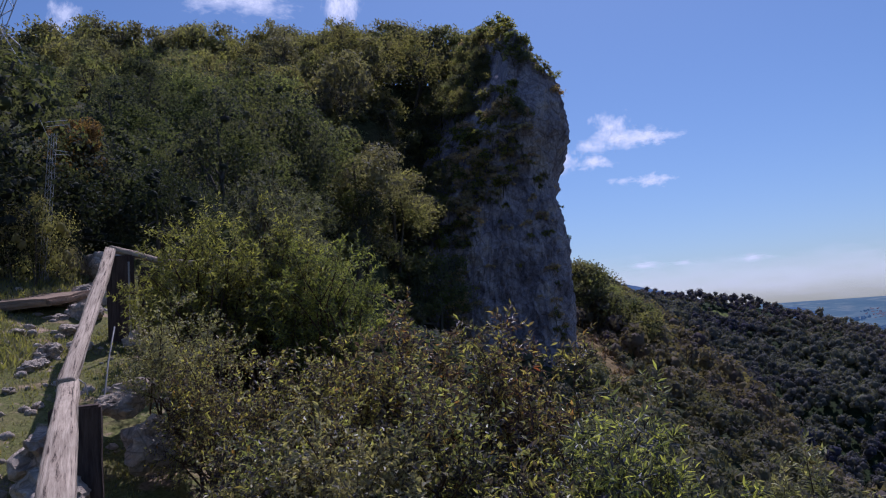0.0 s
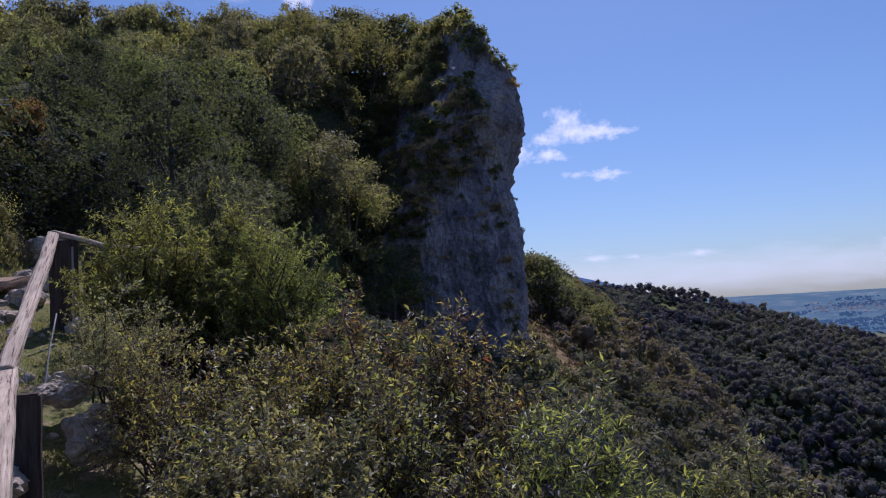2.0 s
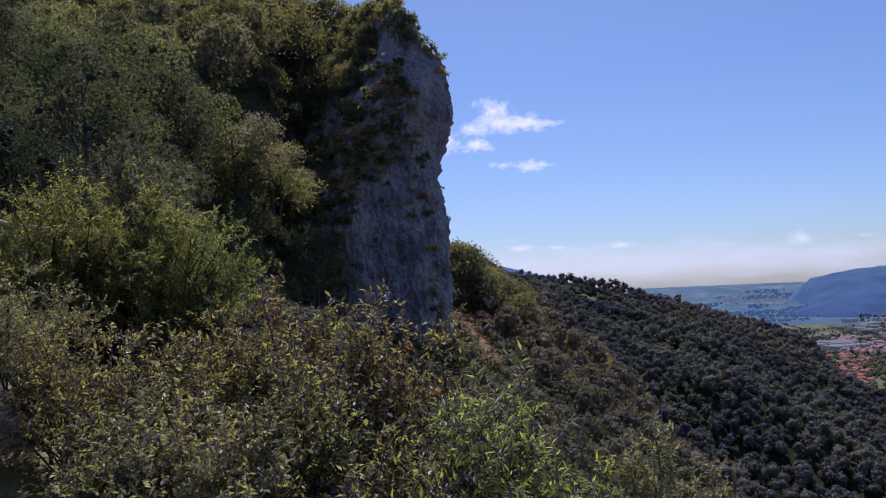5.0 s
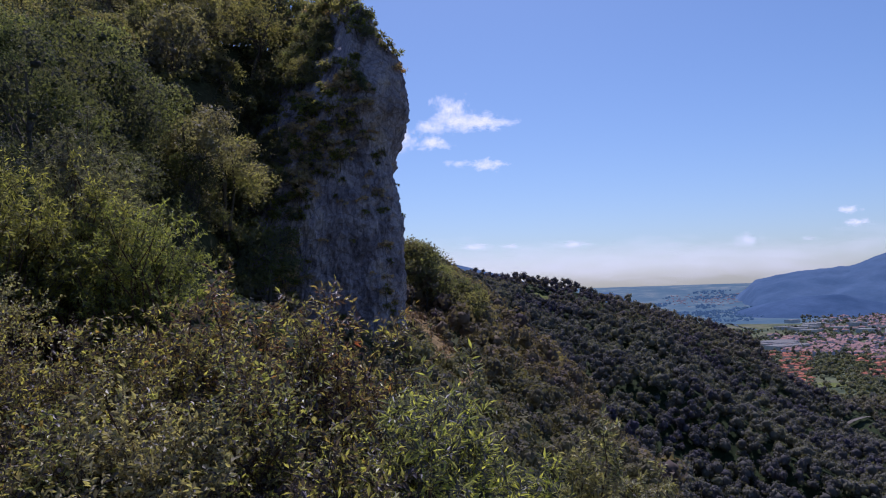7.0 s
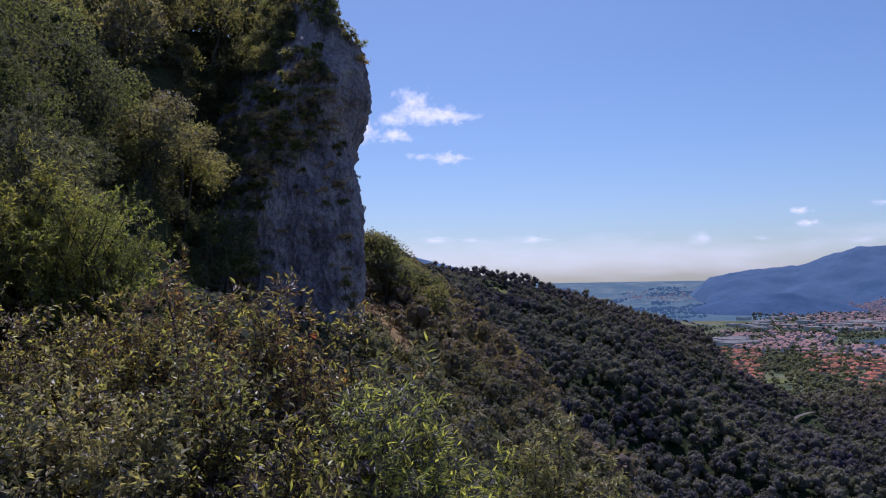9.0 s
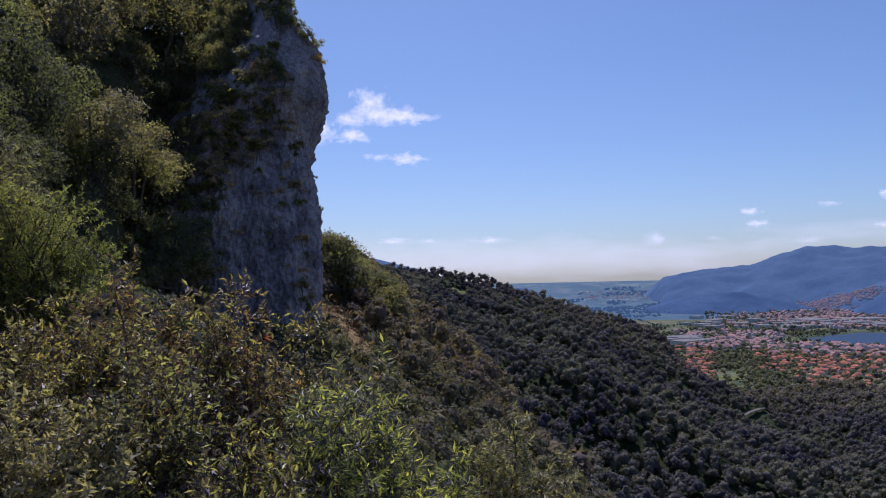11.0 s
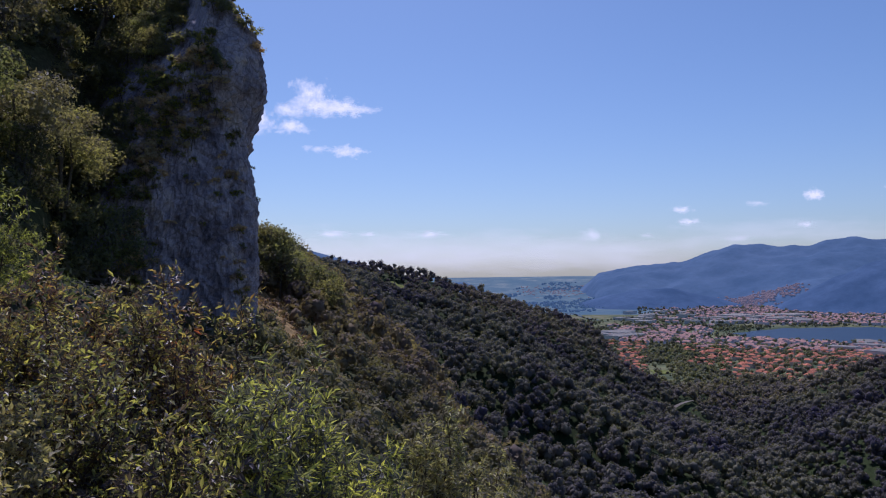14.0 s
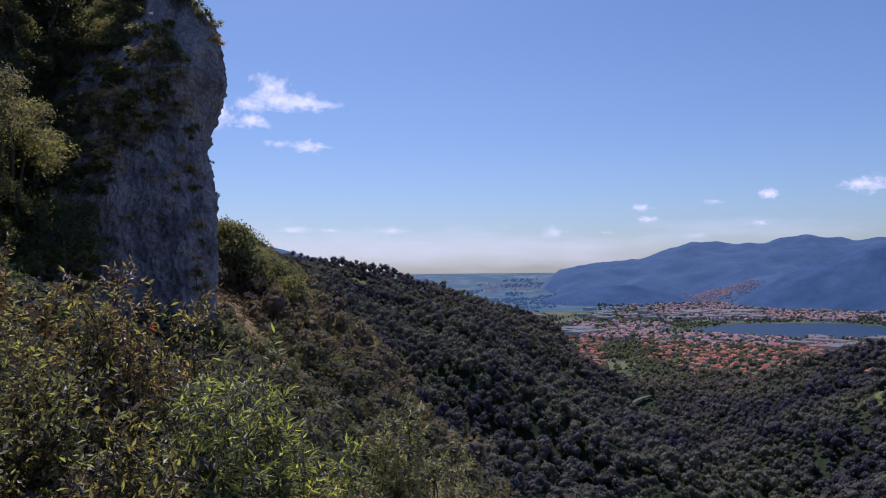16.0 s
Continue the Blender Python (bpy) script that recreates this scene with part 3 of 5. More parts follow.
SKYLINE = ((-30.3, -21.4, -8.8, -5.3, -1.8, 1, 3, 4.8, 5.8, 6.6, 7.6, 8.4), (20.7, 21.2, 22.0, 22.0, 21.6, 21.5, 22.0, 22.1, 21.0, 20.2, 19.3, 18.4))


def crown_room(a, rr):
    """Height left between the ground and the wood's skyline."""
    return EYE_Z + rr * math.tan(radians(float(np.interp(a, *SKYLINE)))) - place(a, rr).z


for a, rr in spots:
    # within 42 only oaks, whose darker leaf paints the shaded wood
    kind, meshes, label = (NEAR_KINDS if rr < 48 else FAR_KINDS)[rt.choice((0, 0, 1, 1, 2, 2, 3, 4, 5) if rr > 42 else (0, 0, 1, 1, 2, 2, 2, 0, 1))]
    s = rt.uniform(0.9, 1.45) * (0.8 if a > 2 and rr < 66 else 1.0) * min(1.0, max(0.5, rr / 34))
    if rr > 16:
        s = min(s, max(0.3, crown_room(a, rr) / 7.4))
    m = Matrix.Translation(place(a, rr, -0.2)) @ pose(0, 0, 0, rt.uniform(-6, 6), rt.uniform(-6, 6), rt.uniform(0, 360)) @ Matrix.Diagonal((s, s, s * rt.uniform(0.85, 1.2), 1))
    make_tree(kind, meshes, m, label, "tree", "trees of the wooded hill")
for k in range(54):  # crest of the wood, up to the cliff's top
    a, rr = -32.5 + k * 0.72 + rt.uniform(-0.2, 0.2), 73 + rt.uniform(-1.5, 2.5)
    kind, meshes, label = FAR_KINDS[rt.choice((0, 1, 2, 3, 4))]
    s = min(1.8 if a < -3 else 1.3 if a < 2 else 0.95, max(0.4, crown_room(a, rr) / 5.2)) * rt.uniform(0.9, 1.0)
    make_tree(kind, meshes, Matrix.Translation(place(a, rr, -0.2)) @ pose(0, 0, 0, 0, 0, rt.uniform(0, 360)) @ Matrix.Diagonal((s * 0.9, s * 0.9, s, 1)), label, "tree", "trees of the wooded hill")


# ---------------------------------------------------------------- woods of the valley (too many to count)
def woods(name, spots_, lobes, per, crown, seed, mat, label, leaf=0.2, lift=0.0, flat=0.75, category="woodland", inner=0.62):
    """Crowns too many to count: each of a few leafy lobes round a solid leaf-coloured filler."""
    g = np.random.default_rng(seed)
    P = np.array(spots_)
    n = len(P)
    size = g.uniform(0.55, 1.45, n) * crown
    tall = g.uniform(0.8, 1.35, n) * flat * 1.5
    own = np.repeat(np.arange(n), lobes)
    d = unit(g.normal(size=(len(own), 3)))
    d[:, 2] = np.abs(d[:, 2]) * 1.1 - 0.1
    stretch = np.stack([np.ones(n), np.ones(n), tall], -1)
    mid = P[own] + d * (size[own] * g.uniform(0.22, 0.36, len(own)))[:, None] * stretch[own]
    mid[:, 2] += size[own] * 0.3 * tall[own] + lift
    rad = size[own] * g.uniform(0.14, 0.33, len(own))
    who = np.repeat(np.arange(len(own)), per)
    e = unit(g.normal(size=(len(who), 3)) + d[who] * 0.7 + np.array([0, 0, 0.25]))
    pos = mid[who] + e * (rad[who] * g.uniform(0.86, 1.12, len(who)))[:, None]
    face = e + g.normal(size=e.shape) * 0.3
    ax = unit(np.cross(face, g.normal(size=e.shape))) + e * 0.12
    ln = size[own][who] * g.uniform(0.7, 1.3, len(who)) * leaf
    v, f = leaf_arrays(pos - ax * ln[:, None] * 0.5, ax, ln, 1.1, g, 0.3, face, True)
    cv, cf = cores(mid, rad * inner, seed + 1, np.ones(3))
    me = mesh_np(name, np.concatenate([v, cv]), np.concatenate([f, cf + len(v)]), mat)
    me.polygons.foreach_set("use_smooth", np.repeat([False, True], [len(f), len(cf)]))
    return tagged(new(name, me), label, category, kind="stuff")


def scatter(az0, az1, r0, r1, spacing, seed, keep):
    g = random.Random(seed)
    out, r_ = [], r0
    while r_ < r1:
        a = az0
        while a < az1:
            aa, rr_ = a + g.uniform(-0.5, 0.5) * math.degrees(spacing / r_), r_ + g.uniform(-0.5, 0.5) * spacing
            a += math.degrees(spacing / r_)
            out.append((aa, rr_))
        r_ += spacing
    out = np.array(out)
    x, y = np.sin(np.radians(out[:, 0])) * out[:, 1], np.cos(np.radians(out[:, 0])) * out[:, 1]
    z = height(x, y)
    k = keep(out[:, 0], out[:, 1], x, y, z)
    return np.stack([x, y, z], -1)[k]


def away_from_line(x, y, pts, width):
    d = np.full(len(x), 1e9)
    for (x0, y0), (x1, y1) in zip(pts, pts[1:]):
        s = np.clip(((x - x0) * (x1 - x0) + (y - y0) * (y1 - y0)) / ((x1 - x0) ** 2 + (y1 - y0) ** 2), 0, 1)
        d = np.minimum(d, np.hypot(x - x0 - s * (x1 - x0), y - y0 - s * (y1 - y0)))
    return d > width


def xy(az, r_):
    return math.sin(radians(az)) * r_, math.cos(radians(az)) * r_


def sight(az, el):
    """How far off the ground lies in a direction, beyond the near slope."""
    r_ = np.arange(300.0, 1500.0, 2.0)
    z = height(np.sin(radians(az)) * r_, np.cos(radians(az)) * r_) - EYE_Z
    hit = np.nonzero(z > r_ * math.tan(radians(el)))[0]
    return float(r_[hit[0]]) if len(hit) else 600.0


CLEARING, MEADOW_R = sight(54.9, -8.9), sight(38.6, -7.4)
ROAD_LOW = [xy(a_, sight(a_, e_)) for a_, e_ in ((27.5, -13.2), (27.85, -13.5), (28.0, -13.8), (27.8, -14.2))]
ROAD_MID = [xy(a_, sight(a_, e_)) for a_, e_ in ((35.6, -11.6), (36.5, -11.2), (37.6, -10.7), (39.0, -10.1), (40.3, -9.7), (40.6, -9.5))]


def wood_keep(a, r_, x, y, z):
    clear = (np.abs(a - 38.6) < 0.6) & (r_ > MEADOW_R - 45) & (r_ < MEADOW_R + 45)
    clear |= (np.abs(a - 54.9) < 0.9) & (np.abs(r_ - CLEARING) < 20)
    clear |= (np.abs(a - 19.3) < 0.7) & (np.abs(r_ - 585) < 26)
    for off in (0, 8):  # the verge on the valley side is cleared further
        k = 1 + off / r_
        clear |= ~away_from_line(x * k, y * k, ROAD_LOW, 4.0)
        clear |= ~away_from_line(x * k, y * k, ROAD_MID, 5.2) & ((a > 39.3) | (np.abs(a - 37.0) < 0.4))
    return ~clear


def bare(a, r_, x, y):
    """Dry grass strips beside the cliff's foot."""
    strip = np.interp(r_, [52, 57, 61, 66, 72, 85, 110, 200], [16.5, 15.2, 13.0, 11.2, 9.9, 9.3, 10.5, 14])
    return (np.abs(a - strip) < np.interp(r_, [55, 66, 75, 85, 110, 200], [2.0, 1.9, 1.7, 1.1, 0.7, 0.4])) & (waves(x, y, 2.5, 33) > -0.5) & (r_ < 210) & (r_ > 55)


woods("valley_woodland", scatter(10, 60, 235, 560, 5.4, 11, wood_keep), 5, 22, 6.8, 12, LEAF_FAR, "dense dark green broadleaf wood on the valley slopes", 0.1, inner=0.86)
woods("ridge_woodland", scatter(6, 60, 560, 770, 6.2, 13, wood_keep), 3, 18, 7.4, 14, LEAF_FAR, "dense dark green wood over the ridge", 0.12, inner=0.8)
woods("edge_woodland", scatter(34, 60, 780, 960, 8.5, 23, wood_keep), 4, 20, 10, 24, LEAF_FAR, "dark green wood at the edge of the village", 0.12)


def across(x, y):
    """Distance down the slope from the hillside's crest line."""
    return x * math.cos(radians(7)) - y * math.sin(radians(7))


woods("spur_scrub", scatter(8.8, 52, 70, 240, 3.5, 15, lambda a, r_, x, y, z: (x > 10.5 + (y - 57) * 0.05) & (across(x, y) < 34) & ~bare(a, r_, x, y) & (waves(x, y, 5, 31) + waves(x, y, 1.7, 32) * 0.7 < 1.1)), 6, 40, 3.6, 16, LEAF_SPUR, "olive and brown scrub on the dry hillside", 0.085)
# dark leaf puts the shade beneath the near bushes into the scrub's colour
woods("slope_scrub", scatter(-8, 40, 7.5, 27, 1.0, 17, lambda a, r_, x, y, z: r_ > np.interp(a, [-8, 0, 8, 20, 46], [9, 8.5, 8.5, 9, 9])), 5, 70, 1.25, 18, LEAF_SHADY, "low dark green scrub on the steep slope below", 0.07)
woods("slope_thicket", scatter(0, 40, 27, 72, 1.9, 19, lambda a, r_, x, y, z: ((x < 8.5) & (y < 54) | (x > 8.5)) & (across(x, y) < 28) & ~bare(a, r_, x, y)), 6, 40, 2.0, 20, LEAF_SPUR, "olive thicket on the hillside below the cliff", 0.08)
woods("dry_grass", scatter(8.2, 30, 52, 215, 1.0, 25, lambda a, r_, x, y, z: (x > 8.6 + (y - 57) * 0.05) & bare(a + waves(x, y, 2, 36) * 0.25, r_, x, y)), 2, 20, 0.9, 26, LEAF_STRAW, "tan dry grass on the open strip beside the cliff", 0.2, -0.15, 0.3, "grass")


# ---------------------------------------------------------------- lake and river
def water_sheet(name, pts, z, label):
    bm = bmesh.new()
    bm.faces.new([bm.verts.new((x, y, z)) for x, y in pts])
    me = bpy.data.meshes.new(name)
    bm.to_mesh(me)
    bm.free()
    me.materials.append(WATER)
    return tagged(new(name, me), label, "water", kind="structure")


def lake_banks(a):
    near_bank = np.interp(a, [43.3, 44.5, 46.4, 50, 53, 57.5], [1900, 1800, 1745, 1705, 1740, 1800])
    far_bank = np.interp(a, [43.3, 45, 46.4, 51.7, 55.3, 57.5], [1900, 1990, 2074, 2184, 2115, 1900])
    return near_bank, far_bank


shore = []
for k in range(60):  # near bank out, far bank back
    u = k / 30 if k < 30 else 2 - k / 30
    a = 43.3 + 14.2 * u
    shore.append(xy(a, float(lake_banks(a)[0 if k < 30 else 1]) + 14 * math.sin(k * 1.7)))
water_sheet("water_lake", shore, PLAIN + 0.6, "deep blue lake on the valley floor")
bank = [xy(31.8 + 0.35 * k + 0.25 * math.sin(k * 1.3), 2780 - 70 * k) for k in range(7)]
bank += [xy(32.1 + 0.35 * k + 0.25 * math.sin(k * 1.3), 2720 - 70 * k) for k in reversed(range(7))]
water_sheet("water_river", bank, PLAIN + 1.2, "bright river bend on the plain")


# ---------------------------------------------------------------- clouds
def cloud_material(seed, density):
    m, t, b = nodes_of("cloud_vapour", 1.0)
    v = coords(t, (1, 1, 1), "UV")
    c = add(t, "VectorMath")
    c.operation = "ADD"
    c.inputs[1].default_value = (seed * 3.1, seed * 1.7, 0)
    t.links.new(v, c.inputs[0])
    sc = t.nodes.new("ShaderNodeMapping")
    sc.inputs["Scale"].default_value = (3.0, 1.5, 1)
    t.links.new(c.outputs[0], sc.inputs["Vector"])
    n0 = add(t, "Math")
    n0.operation = "MULTIPLY"
    n0.inputs[1].default_value = 1.7
    t.links.new(noise_tex(t, sc.outputs["Vector"], 1.7, 9, 0.66), n0.inputs[0])
    n = n0.outputs[0]
    g = t.nodes.new("ShaderNodeTexGradient")
    g.gradient_type = "SPHERICAL"
    mp = t.nodes.new("ShaderNodeMapping")
    mp.inputs["Location"].default_value, mp.inputs["Scale"].default_value = (-1, -1, 0), (2, 2, 1)
    t.links.new(v, mp.inputs["Vector"])
    t.links.new(mp.outputs["Vector"], g.inputs["Vector"])
    s = add(t, "Math")
    s.operation = "MULTIPLY_ADD"
    s.inputs[1].default_value = 0.85
    t.links.new(g.outputs["Fac"], s.inputs[0])
    t.links.new(n, s.inputs[2])
    k = add(t, "Math")
    k.operation = "MULTIPLY"
    k.inputs[1].default_value = 0.5
    t.links.new(s.outputs[0], k.inputs[0])
    a = ramp(t, k.outputs[0], [(0.55, (0, 0, 0)), (0.85, (density, density, density))])
    e = t.nodes.new("ShaderNodeEmission")
    e.inputs["Color"].default_value, e.inputs["Strength"].default_value = (1.0, 0.965, 0.92, 1), 0.95
    tr = t.nodes.new("ShaderNodeBsdfTransparent")
    ms = t.nodes.new("ShaderNodeMixShader")
    t.links.new(a, ms.inputs[0])
    t.links.new(tr.outputs[0], ms.inputs[1])
    t.links.new(e.outputs[0], ms.inputs[2])
    t.links.new(ms.outputs[0], t.nodes["Material Output"].inputs["Surface"])
    return m


def cloud(az, el, wide, tall, density, seed):
    """A far bank of vapour, bearings and widths in degrees."""
    R0 = 4700
    x, y = xy(az, R0)
    z = EYE_Z + R0 * math.tan(radians(el))
    w, h = R0 * radians(wide) / 2, R0 * radians(tall) / 2 / math.cos(radians(el)) ** 2
    ax = Vector((math.cos(radians(az)), -math.sin(radians(az)), 0))
    c = Vector((x, y, z))
    bm = bmesh.new()
    uv = bm.loops.layers.uv.new("uv")
    f = bm.faces.new([bm.verts.new(c + ax * w * i + Vector((0, 0, h * j))) for i, j in ((-1, -1), (1, -1), (1, 1), (-1, 1))])
    for l_, co in zip(f.loops, ((0, 0), (1, 0), (1, 1), (0, 1))):
        l_[uv].uv = co
    me = bpy.data.meshes.new("cloud")
    bm.to_mesh(me)
    bm.free()
    me.materials.append(cloud_material(seed, density))
    ob = tagged(new("cloud", me), "glowing white card of fair-weather cloud or horizon haze far off in the sky", "cloud", kind="structure")
    ob.visible_shadow = False
    return ob


for n_, (a_, e_, w_, h_, dn) in enumerate((
    (11.4, 11.95, 4.6, 1.7, 0.85),
    (13.0, 13.2, 4.2, 2.9, 1.00),
    (13.4, 12.25, 6.4, 2.3, 1.00),
    (15.4, 12.2, 5.6, 1.9, 1.00),
    (17.0, 12.1, 3.6, 1.0, 0.60),
    (8.9, 11.1, 4.6, 2.9, 1.00),
    (11.6, 10.8, 4.2, 1.6, 0.95),
    (15.6, 9.05, 4.0, 1.4, 0.95),
    (13.4, 9.2, 3.0, 0.9, 0.60),
    (-14.16, 23.72, 12.7, 3.4, 0.90),
    (-6.96, 23.45, 4.7, 4.7, 1.00),
    (-26.38, 22.13, 3.4, 2.5, 0.70),
    (-27.11, 21.07, 2.1, 2.5, 0.60),
    (14.62, 2.95, 3.4, 0.8, 0.80),
    (17.09, 2.90, 2.0, 0.7, 0.70),
    (21.79, 2.83, 3.8, 0.8, 0.70),
    (33.83, 2.54, 3.0, 1.4, 0.55),
    (40.18, 4.26, 2.2, 0.9, 0.90),
    (40.60, 3.39, 2.4, 0.8, 0.90),
    (48.74, 4.92, 2.4, 1.3, 1.00),
    (48.16, 2.92, 1.4, 0.6, 0.70),
    (54.90, 5.22, 4.7, 1.7, 1.00),
    (45.12, 4.49, 2.5, 0.6, 0.50),
    (43.85, 2.09, 3.4, 0.6, 0.40),
    # six wide low cards paint the glowing haze band along the horizon
    (12.0, 1.9, 26, 4.2, 0.32),
    (24.0, 1.6, 30, 4.2, 0.34),
    (35.0, 1.4, 30, 4.0, 0.3),
    (17.5, 1.0, 34, 3.2, 0.28),
    (30.0, 0.8, 34, 3.0, 0.26),
    (47.0, 2.4, 26, 3.0, 0.22),
    (37.74, 2.47, 1.3, 0.5, 0.50),
)):
    cloud(a_, e_, w_, h_, dn, n_)


# ---------------------------------------------------------------- plants on the cliff
CLIFF_BUSH = [
    ("cliff_shrub", tree_meshes(1.6, 1.9, 10, 44, 0.16, 61, LEAF_OLIVE, 0.1, 4), "olive shrub clinging to the cliff"),
    ("cliff_shrub", tree_meshes(1.4, 2.2, 10, 44, 0.16, 62, LEAF_DARK, 0.1, 4), "dark green shrub clinging to the cliff"),
    ("cliff_shrub", tree_meshes(1.9, 1.6, 10, 44, 0.16, 63, LEAF_LIME, 0.1, 4), "fresh green shrub clinging to the cliff"),
    ("dry_tuft", tree_meshes(0.9, 2.2, 10, 44, 0.14, 64, LEAF_TAN, 0.0, 2), "tan dry grass tuft on a cliff ledge"),
    ("cliff_shrub", tree_meshes(1.3, 2.0, 10, 44, 0.16, 65, LEAF_OLIVE, 0.1, 4), "olive shrub clinging to the cliff"),
]
rc = random.Random(8)
nrow, ncol = CLIFF_GRID.shape[:2]
count = {"wooded": 0, "tufted": 0}
while count["wooded"] < 170 or count["tufted"] < 300:
    i, j = rc.randrange(20, nrow - 1), rc.randrange(0, 205)
    p = Vector(CLIFF_GRID[i, j])
    a = math.degrees(math.atan2(p.x, p.y))
    e = math.degrees(math.atan((p.z - EYE_Z) / math.hypot(p.x, p.y)))
    edge = float(np.interp(e, [-4, -1, 6, 12, 14, 15.2, 16.2, 17, 19.2, 21], [-1.6, -1.0, 1.0, 1.0, 1.8, 4.2, 5.2, 5.6, 7.2, 8.5]))
    bare_from = float(np.interp(e, [5, 7, 9, 11, 13.5, 16, 17], [1.0, 2.4, 4.2, 6.0, 7.2, 6.4, 6.0]))
    streak = abs(a - float(np.interp(e, [0, 6, 10, 14], [7.9, 7.6, 7.0, 6.3]))) < 0.45 and e < 14.5
    if a < edge:
        zone_, chance, s = "wooded", 1.0, rc.uniform(0.6, 1.15)
    elif a < bare_from:
        zone_, chance, s = "tufted", 0.8, rc.uniform(0.3, 0.85)
    else:
        zone_, chance, s = "tufted", 0.45 if streak else (0.06 if a < 8 else 0.0), rc.uniform(0.25, 0.6)
    if rc.random() > chance or count[zone_] >= {"wooded": 170, "tufted": 300}[zone_]:
        continue
    kind, meshes, label = CLIFF_BUSH[rc.choice((0, 0, 1, 2, 2, 4, 4, 3) if zone_ == "wooded" else (0, 2, 2, 2, 3, 3, 3, 3))]
    kind = kind if zone_ == "wooded" else kind.replace("cliff", "ledge")
    make_tree(kind, meshes, Matrix.Translation(p + Vector((0, -0.1, -0.3))) @ pose(0, 0, 0, rc.uniform(0, 25), 0, rc.uniform(0, 360)) @ Matrix.Diagonal((s, s, s, 1)), label, "shrub", "shrubs on the cliff")
    count[zone_] += 1


slope_trees = 0
while slope_trees < 48:  # small trees rooted on the leaning upper slab
    i, j = rc.randrange(60, nrow - 1), rc.randrange(0, 205)
    p = Vector(CLIFF_GRID[i, j])
    a = math.degrees(math.atan2(p.x, p.y))
    e = math.degrees(math.atan((p.z - EYE_Z) / math.hypot(p.x, p.y)))
    if not (6 < e < 18.5 and -6 < a < float(np.interp(e, [6, 12, 14, 15.2, 17, 19.2], [0.3, 0.3, 0.9, 3.2, 4.4, 6.3]))):
        continue
    kind, meshes, label = FAR_KINDS[rc.choice((0, 1, 3, 3, 4, 4, 5))]
    s = min(rc.uniform(0.36, 0.6), max(0.3, (EYE_Z + math.hypot(p.x, p.y) * math.tan(radians(float(np.interp(a, *SKYLINE)))) - p.z) / 6.4))
    make_tree(kind, meshes, Matrix.Translation(p + Vector((0, -0.2, -0.4))) @ pose(0, 0, 0, rc.uniform(4, 16), 0, 0) @ pose(0, 0, 0, 0, 0, rc.uniform(0, 360)) @ Matrix.Diagonal((s, s, s, 1)), label, "tree", "trees of the wooded hill")
    slope_trees += 1


for a, e, s in ((9.1, 16.2, 0.8), (9.0, 16.9, 0.7), (8.2, 17.2, 0.9), (7.4, 18.2, 1.0), (6.6, 19.2, 1.1), (5.6, 20.0, 1.3), (4.9, 20.3, 1.4), (4.0, 20.2, 1.3), (3.0, 19.8, 1.3), (9.2, 5.4, 0.35), (9.1, 8.0, 0.3)):
    flat_ = CLIFF_GRID.reshape(-1, 3)
    miss = (np.degrees(np.arctan2(flat_[:, 0], flat_[:, 1])) - a) ** 2 + (np.degrees(np.arctan((flat_[:, 2] - EYE_Z) / np.hypot(flat_[:, 0], flat_[:, 1]))) - e) ** 2
    x, y, z = flat_[int(np.argmin(miss))]
    kind, meshes, label = rc.choice(CLIFF_BUSH)
    make_tree(kind, meshes, Matrix.Translation((x, y + 0.2, z - 0.3)) @ pose(0, 0, 0, 0, 8, rc.uniform(0, 360)) @ Matrix.Diagonal((s, s, s * 1.1, 1)), label, "shrub", "shrubs on the cliff")


for k in range(26):  # trees on the hillside just beyond the cliff
    a, r_ = 8.9 + k * 0.19 + rc.uniform(-0.1, 0.1), rc.uniform(84, 118)
    x, y = xy(a, r_)
    if x < 10.8 + (y - 57) * 0.06:
        a, r_ = a + 0.6, r_ + 12
    p = place(a, r_, -0.2)
    top = EYE_Z + r_ * math.tan(radians(float(np.interp(a, [8.7, 10.9, 11.7, 14], [4.4, 3.2, 2.1, 0.6])) - rc.uniform(0, 0.8)))
    s = min(1.4, max(0.35, (top - p.z) / 5.8))
    kind, meshes, label = FAR_KINDS[rc.choice((0, 1, 2, 3, 4))]
    make_tree(kind, meshes, Matrix.Translation(p) @ pose(0, 0, 0, 0, 0, rc.uniform(0, 360)) @ Matrix.Diagonal((s, s, s, 1)), label.replace("wooded", "dry"), "tree", "trees beyond the cliff")


